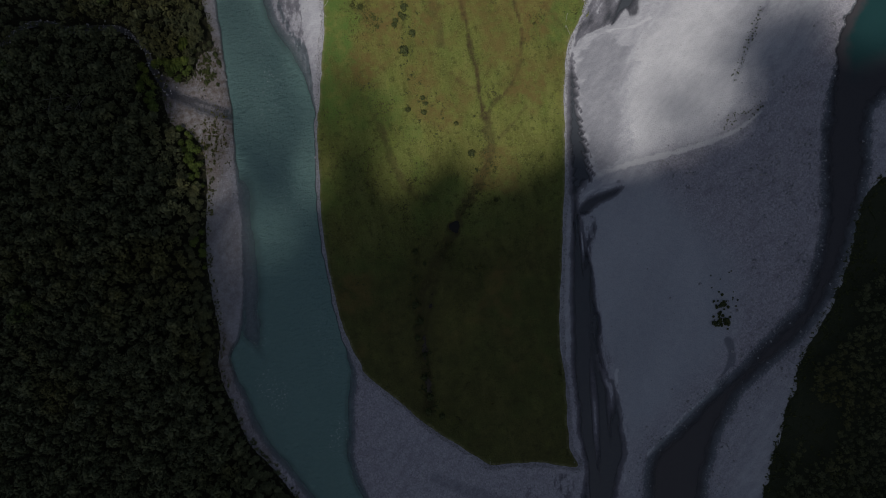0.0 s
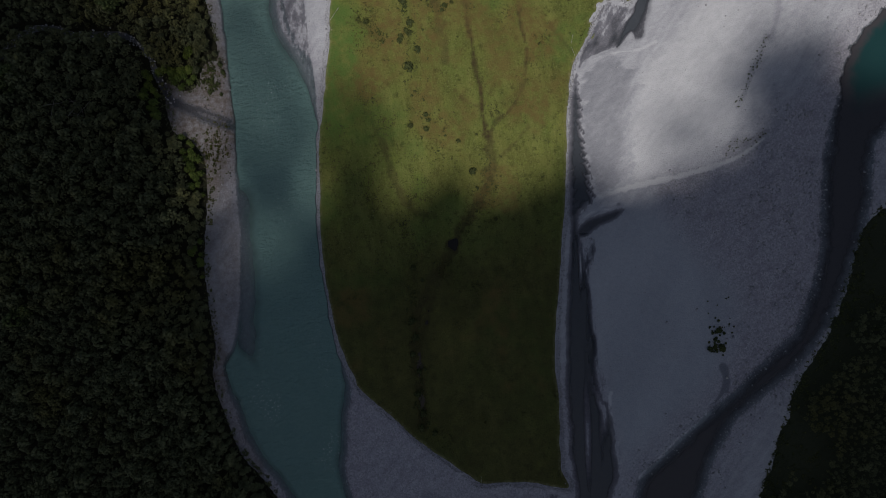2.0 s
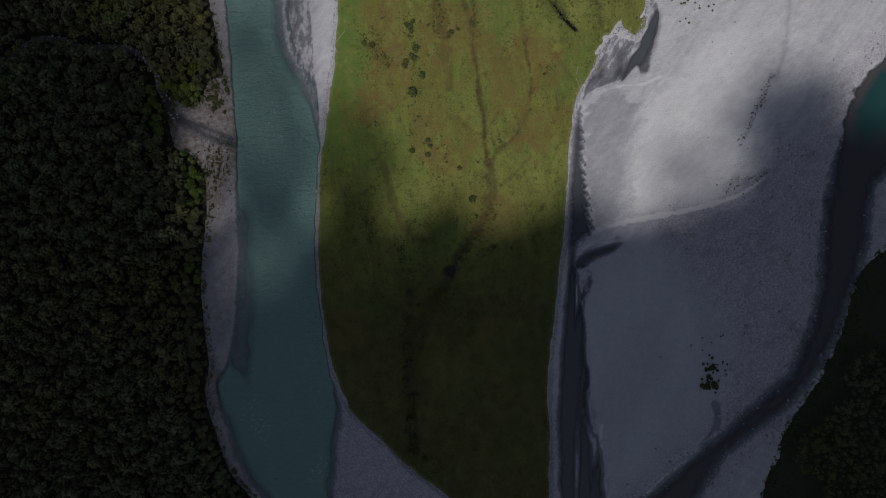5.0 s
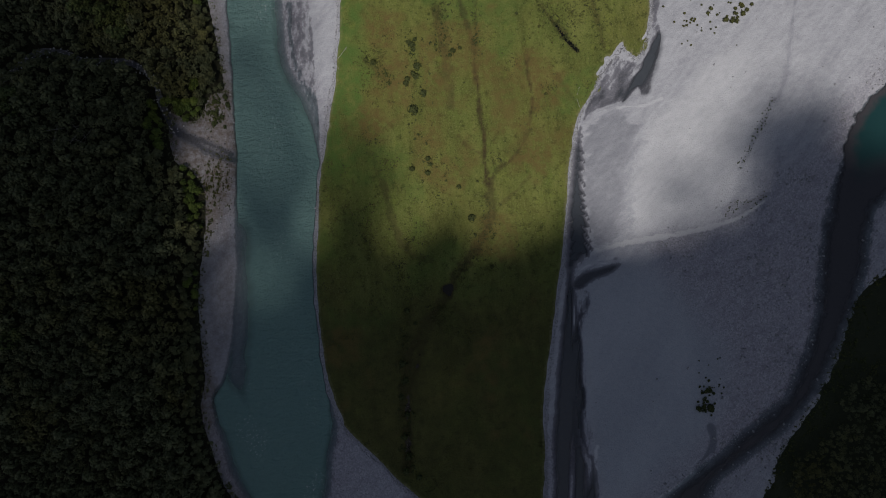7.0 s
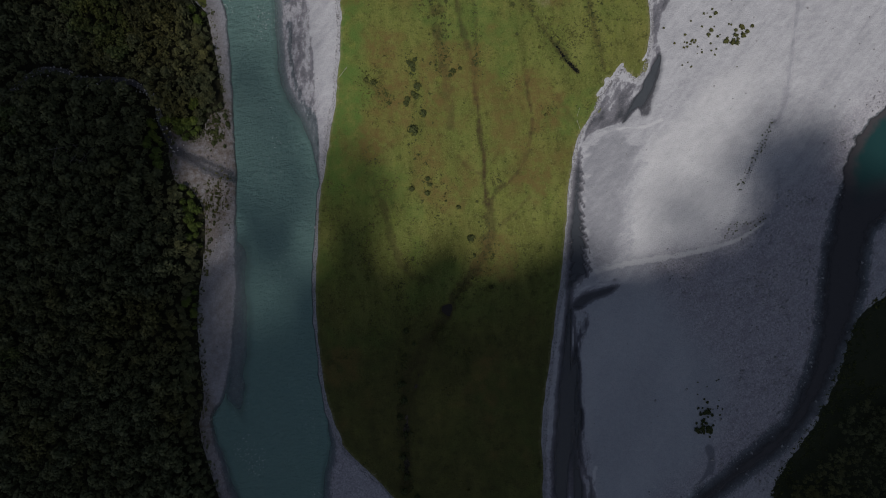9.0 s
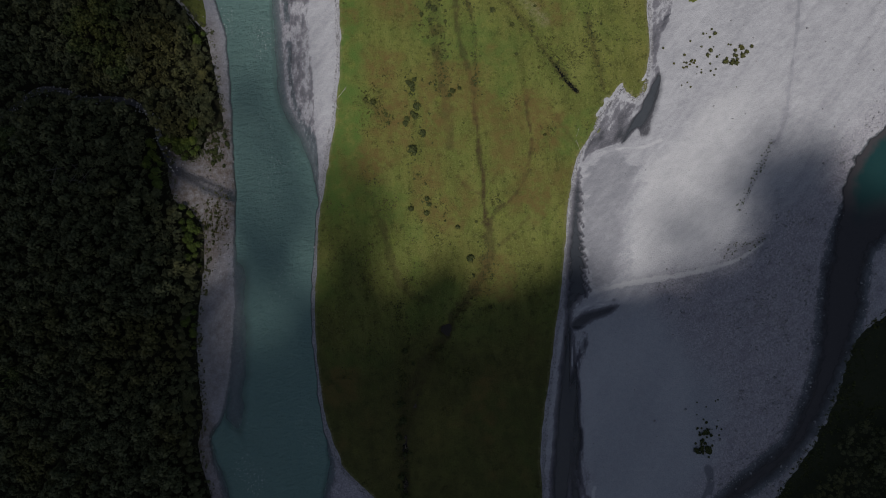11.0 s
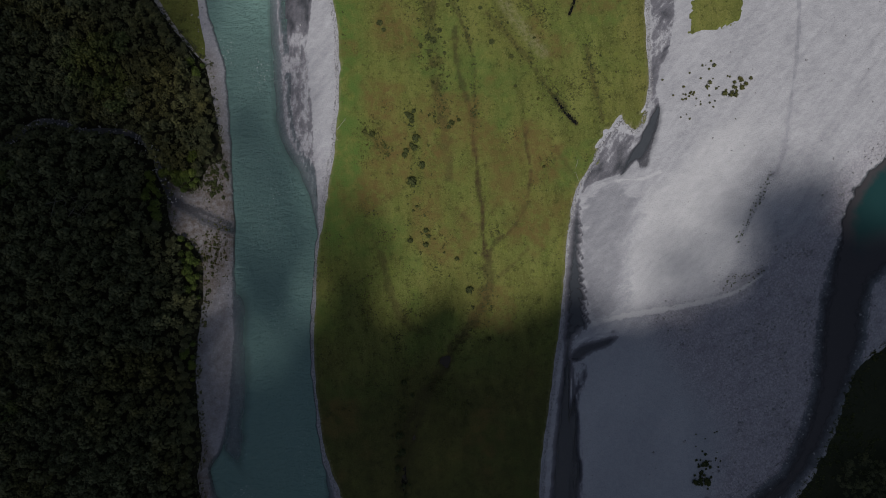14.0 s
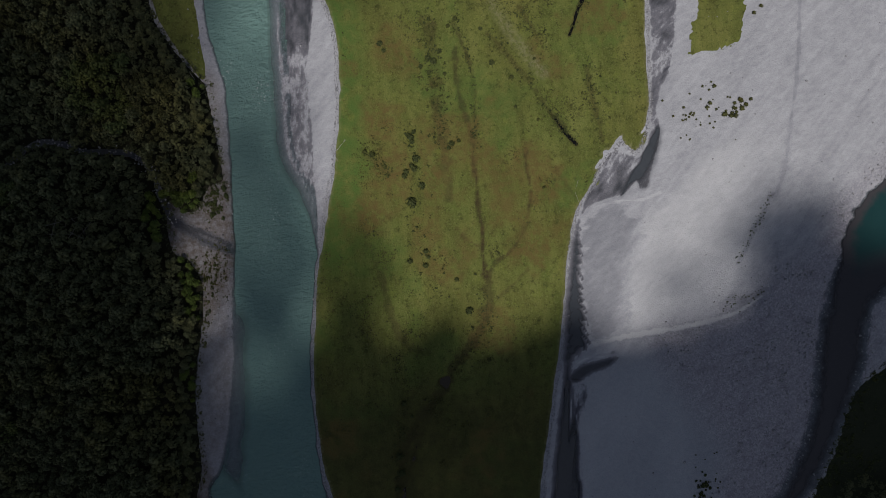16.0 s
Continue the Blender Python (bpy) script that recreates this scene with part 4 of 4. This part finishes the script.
strew("meadow_tussocks", X[ok], Y[ok], np.clip(r.lognormal(-0.9, 0.45, ok.sum()), 0.2, 1.2) * (1 + 0.4 * (w[ok] > 0.8)), TUSSOCK, "dark rough tussocks in the meadow grass", "tussocks", 45, tufts=2)
X, Y = r.uniform(-180, 371, 260000), r.uniform(-290, 300, 260000)
c_all = [distance(p, X, Y) for p in (WEST_RIVER, SIDE_CHANNEL, EAST_RIVER, MEADOW, FOREST_WEST, FOREST_EAST)]
cob = np.maximum.reduce([step(-distance(COBBLES, X, Y, far=60), -22, 14), 0.8 * step(c_all[2], 24, 3), 0.35 * step(c_all[0], 26, 3)])
ok = (np.minimum.reduce(c_all[:2] + c_all[3:]) > -1.0) & (c_all[2] > -7 * r.uniform(size=260000)) & (c_all[3] > 0) & (c_all[4] > 0.5) & (c_all[5] > 0.5) & (r.uniform(size=260000) < 0.34 * cob ** 1.3 * step(lattice(X, Y, 14, 48, 3), -0.5, 0.7) + 0.003 + 0.22 * step(np.abs(c_all[2]), 9, 1))
strew("river_cobbles", X[ok], Y[ok], np.clip(r.lognormal(-0.9, 0.45, ok.sum()), 0.18, 1.2), STONE, "loose pale and dark river cobbles over the gravel", "cobbles", 49)


def make_boulder(label, group, seed, stone):
    r = np.random.RandomState(seed)
    bm = bmesh.new()
    bmesh.ops.create_icosphere(bm, subdivisions=2, radius=1.0)
    for v in bm.verts:
        v.co *= 1 + 0.35 * noise.noise(v.co * 1.3 + Vector((seed, 0, 0)))
        v.co.z *= 0.7
    me = bpy.data.meshes.new("boulder")
    bm.to_mesh(me)
    bm.free()
    me.materials.append(stone)
    return tagged(new("boulder", me), label, "boulder", group)


line = smooth(STREAM, False, 8)
scatter(make_boulder("pale angular boulder in the forest stream bed", "boulders in the stream", 3, PALE_STONE),
        [(x + r.normal() * 1.9, y + r.normal() * 1.9, r.uniform(0.2, 0.75)) for x, y in line if x < -188 for _ in range(2)], 27)
scatter(make_boulder("dark wet cobble in the stream bed on the fan", "cobbles on the fan", 7, WET_STONE),
        [(x + r.normal() * 1.8, y + r.normal() * 1.8, r.uniform(0.25, 0.7)) for x, y in line if x >= -188 for _ in range(4)], 29)
line = smooth(MEADOW, True, 4)
edge = [(x, y) for x, y in line if -235 < y < 120 and x > 60]
scatter(make_boulder("pale rounded stone along the eroded meadow bank", "stones along the bank", 5, STONE),
        [(x + r.uniform(1.0, 3.5), y + r.normal() * 1.5, r.uniform(0.3, 0.65)) for x, y in edge], 28)


def make_log(label, group, seed):
    """A bleached stem with a few broken branches."""
    r = np.random.RandomState(seed)
    v, f = trunk_shape(1.0, 0.03, 4, r)
    v = v[:, [2, 1, 0]]
    return tagged(new("driftwood_log", tri_mesh("driftwood_log", v, f, DRIFTWOOD)), label, "driftwood", group)


LOGS = [(x, y, s) for x, y, s in [(-72, 129, 10.4), (-74, 121, 7.2), (96, 93, 7.2), (95, 102, 6.4), (94, 74, 5.6), (88, 10, 5.6), (-175, 178, 8), (-180, 174, 5.6)]] + [(x, y, s) for x, y, s in [(13, -204, 4.8), (-50, -153, 5.6), (-165, -136, 6.4), (-165, -116, 4.8), (98, 88, 7.2)]]
log = make_log("bleached driftwood log stranded at the bank", "driftwood", 4)
for n, (x, y, s) in enumerate(LOGS):
    m = pose(x, y, float(height_at(x, y)) + 0.15, 0, 0, 70 + r.normal() * 35) @ Matrix.Diagonal((s * 0.7, s * 0.5, s * 0.5, 1))
    if n + 1 < len(LOGS):
        copy_thing(log, m)
    else:
        log.matrix_basis = m

# ---- scrub along the forest edge, pebbles along the meadow banks ----
X, Y = r.uniform(-240, -40, 40000), r.uniform(-290, 330, 40000)
d = distance(FOREST_WEST, X, Y)
ok = (d > -4) & (d < 2.2 + 1.5 * lattice(X, Y, 9, 81, 3)) & (distance(WEST_RIVER, X, Y) > 1.5) & (r.uniform(size=40000) < 0.75)
strew("forest_edge_scrub", X[ok], Y[ok], np.clip(r.lognormal(-0.45, 0.45, ok.sum()), 0.3, 1.5), LEAF_DARK, "low tangled green scrub along the forest edge", "scrub", 82, 0.9, tufts=5)
X, Y = r.uniform(-110, 150, 240000), r.uniform(-280, 290, 240000)
d = distance(MEADOW, X, Y)
ok = (d > 0.2) & (d < 3.2 + lattice(X, Y, 8, 83, 3)) & (distance(SIDE_CHANNEL, X, Y) > 0) & (distance(WEST_RIVER, X, Y) > 0)
strew("bank_pebbles", X[ok], Y[ok], np.clip(r.lognormal(-1.05, 0.35, ok.sum()), 0.15, 0.7), STONE, "pale and dark pebbles lining the eroded meadow banks", "pebbles", 84)
X, Y = r.uniform(170, 371, 46000), r.uniform(-290, 130, 46000)
d = distance(FOREST_EAST, X, Y, far=90)
ok = (d < 1.5) & (r.uniform(size=46000) < 0.12 + 0.5 * step(lattice(X, Y, 22, 85, 4), -0.1, 0.6) + 0.5 * step(d, -9, 0))
strew("east_bank_bushes", X[ok], Y[ok], np.clip(r.lognormal(-0.5, 0.5, ok.sum()), 0.25, 1.8), SHRUB_LEAF, "low dark bushes and rank grass on the eastern bank", "scrub", 86, 0.8, tufts=3)

X = np.concatenate([FAN[0][0] + r.normal(size=190) * 6, r.normal(size=120) * 6 - 160])
Y = np.concatenate([FAN[0][1] + r.normal(size=190) * 12, r.normal(size=120) * 7 + 90])
ok = (distance(WEST_RIVER, X, Y) > 2) & (distance(FOREST_WEST, X, Y) > -2)
strew("fan_scrub", X[ok], Y[ok], np.clip(r.lognormal(-0.5, 0.4, ok.sum()), 0.25, 1.4), TUSSOCK, "sparse brown-green scrub on the stony stream fan", "scrub", 89, tufts=5)

# ---- dead trees standing pale in the forest ----
def make_dead_tree(seed):
    r = np.random.RandomState(seed)
    base = tagged(new("dead_tree"), "bleached dead tree leaning through the dark canopy", "tree", "dead trees in the forest")
    v, f = trunk_shape(1.0, 0.018, 0, r)
    part("trunk", tri_mesh("trunk", v, f, DEADWOOD), base)
    for a, z in ((20, 0.62), (150, 0.7), (265, 0.8), (80, 0.88)):
        v, f = trunk_shape(0.22, 0.007, 0, r)
        limb = part("limb", tri_mesh("limb", v, f, DEADWOOD), base)
        limb.matrix_basis = pose(0, 0, z, 0, 0, a) @ pose(0, 0, 0, 0, 52, 0)
    return base


dead = make_dead_tree(2)
for n, (x, y) in enumerate([(-306, 102), (-250, 78)] + [(-249, 79)]):
    m = pose(x, y, float(height_at(x, y)) - 0.3, 0, 38, 160 + 70 * n) @ Matrix.Diagonal((24, 24, 23, 1))
    if n < 2:
        copy_thing(dead, m)
    else:
        dead.matrix_basis = m

# ---- rough belts of low scrub across the meadow ----
BELTS = [([(-14, 222), (-7, 190), (-3, 162), (3, 130)], 4.5, 420),
    ([(7, 222), (16, 198), (22, 178), (23, 154), (24, 130)], 1.8, 150),
    ([(32, 210), (47, 194), (63, 174), (77, 154), (87, 144)], 2.2, 160),
    ([(103, 190), (107, 166), (112, 138)], 3.0, 110),
    ([(80, 150), (87, 140), (95, 132)], 1.6, 60)]
BELTS += [([(101, 234), (95, 225), (90, 210)], 1.6, 60),
    ([(-24, 148), (-20, 120), (-18, 90), (-14, 56), (-6, 32)], 6.0, 170),
    ([(-29, -64), (-28, -104), (-26, -144), (-25, -164)], 3.0, 260),
    ([(29, 24), (33, 4), (26, -12), (12, -24)], 3.5, 160),
    ([(-52, 132), (-45, 120), (-38, 110)], 3.0, 90)]
BELTS += [([(49, 230), (63, 214), (77, 202)], 3.0, 120)]
bx, by = [], []
for line, wide, count in BELTS:
    p = smooth(line, False, 12)
    k = r.randint(0, len(p), count)
    bx.append(p[k, 0] + r.normal(size=count) * wide), by.append(p[k, 1] + r.normal(size=count) * (wide + 1))
bx, by = np.concatenate(bx), np.concatenate(by)
ok = distance(MEADOW, bx, by) < -3
strew("meadow_scrub", bx[ok], by[ok], np.clip(r.lognormal(-0.75, 0.45, ok.sum()), 0.25, 1.5), SHRUB_LEAF, "low dark scrub in rough belts across the meadow", "scrub", 88, tufts=6)
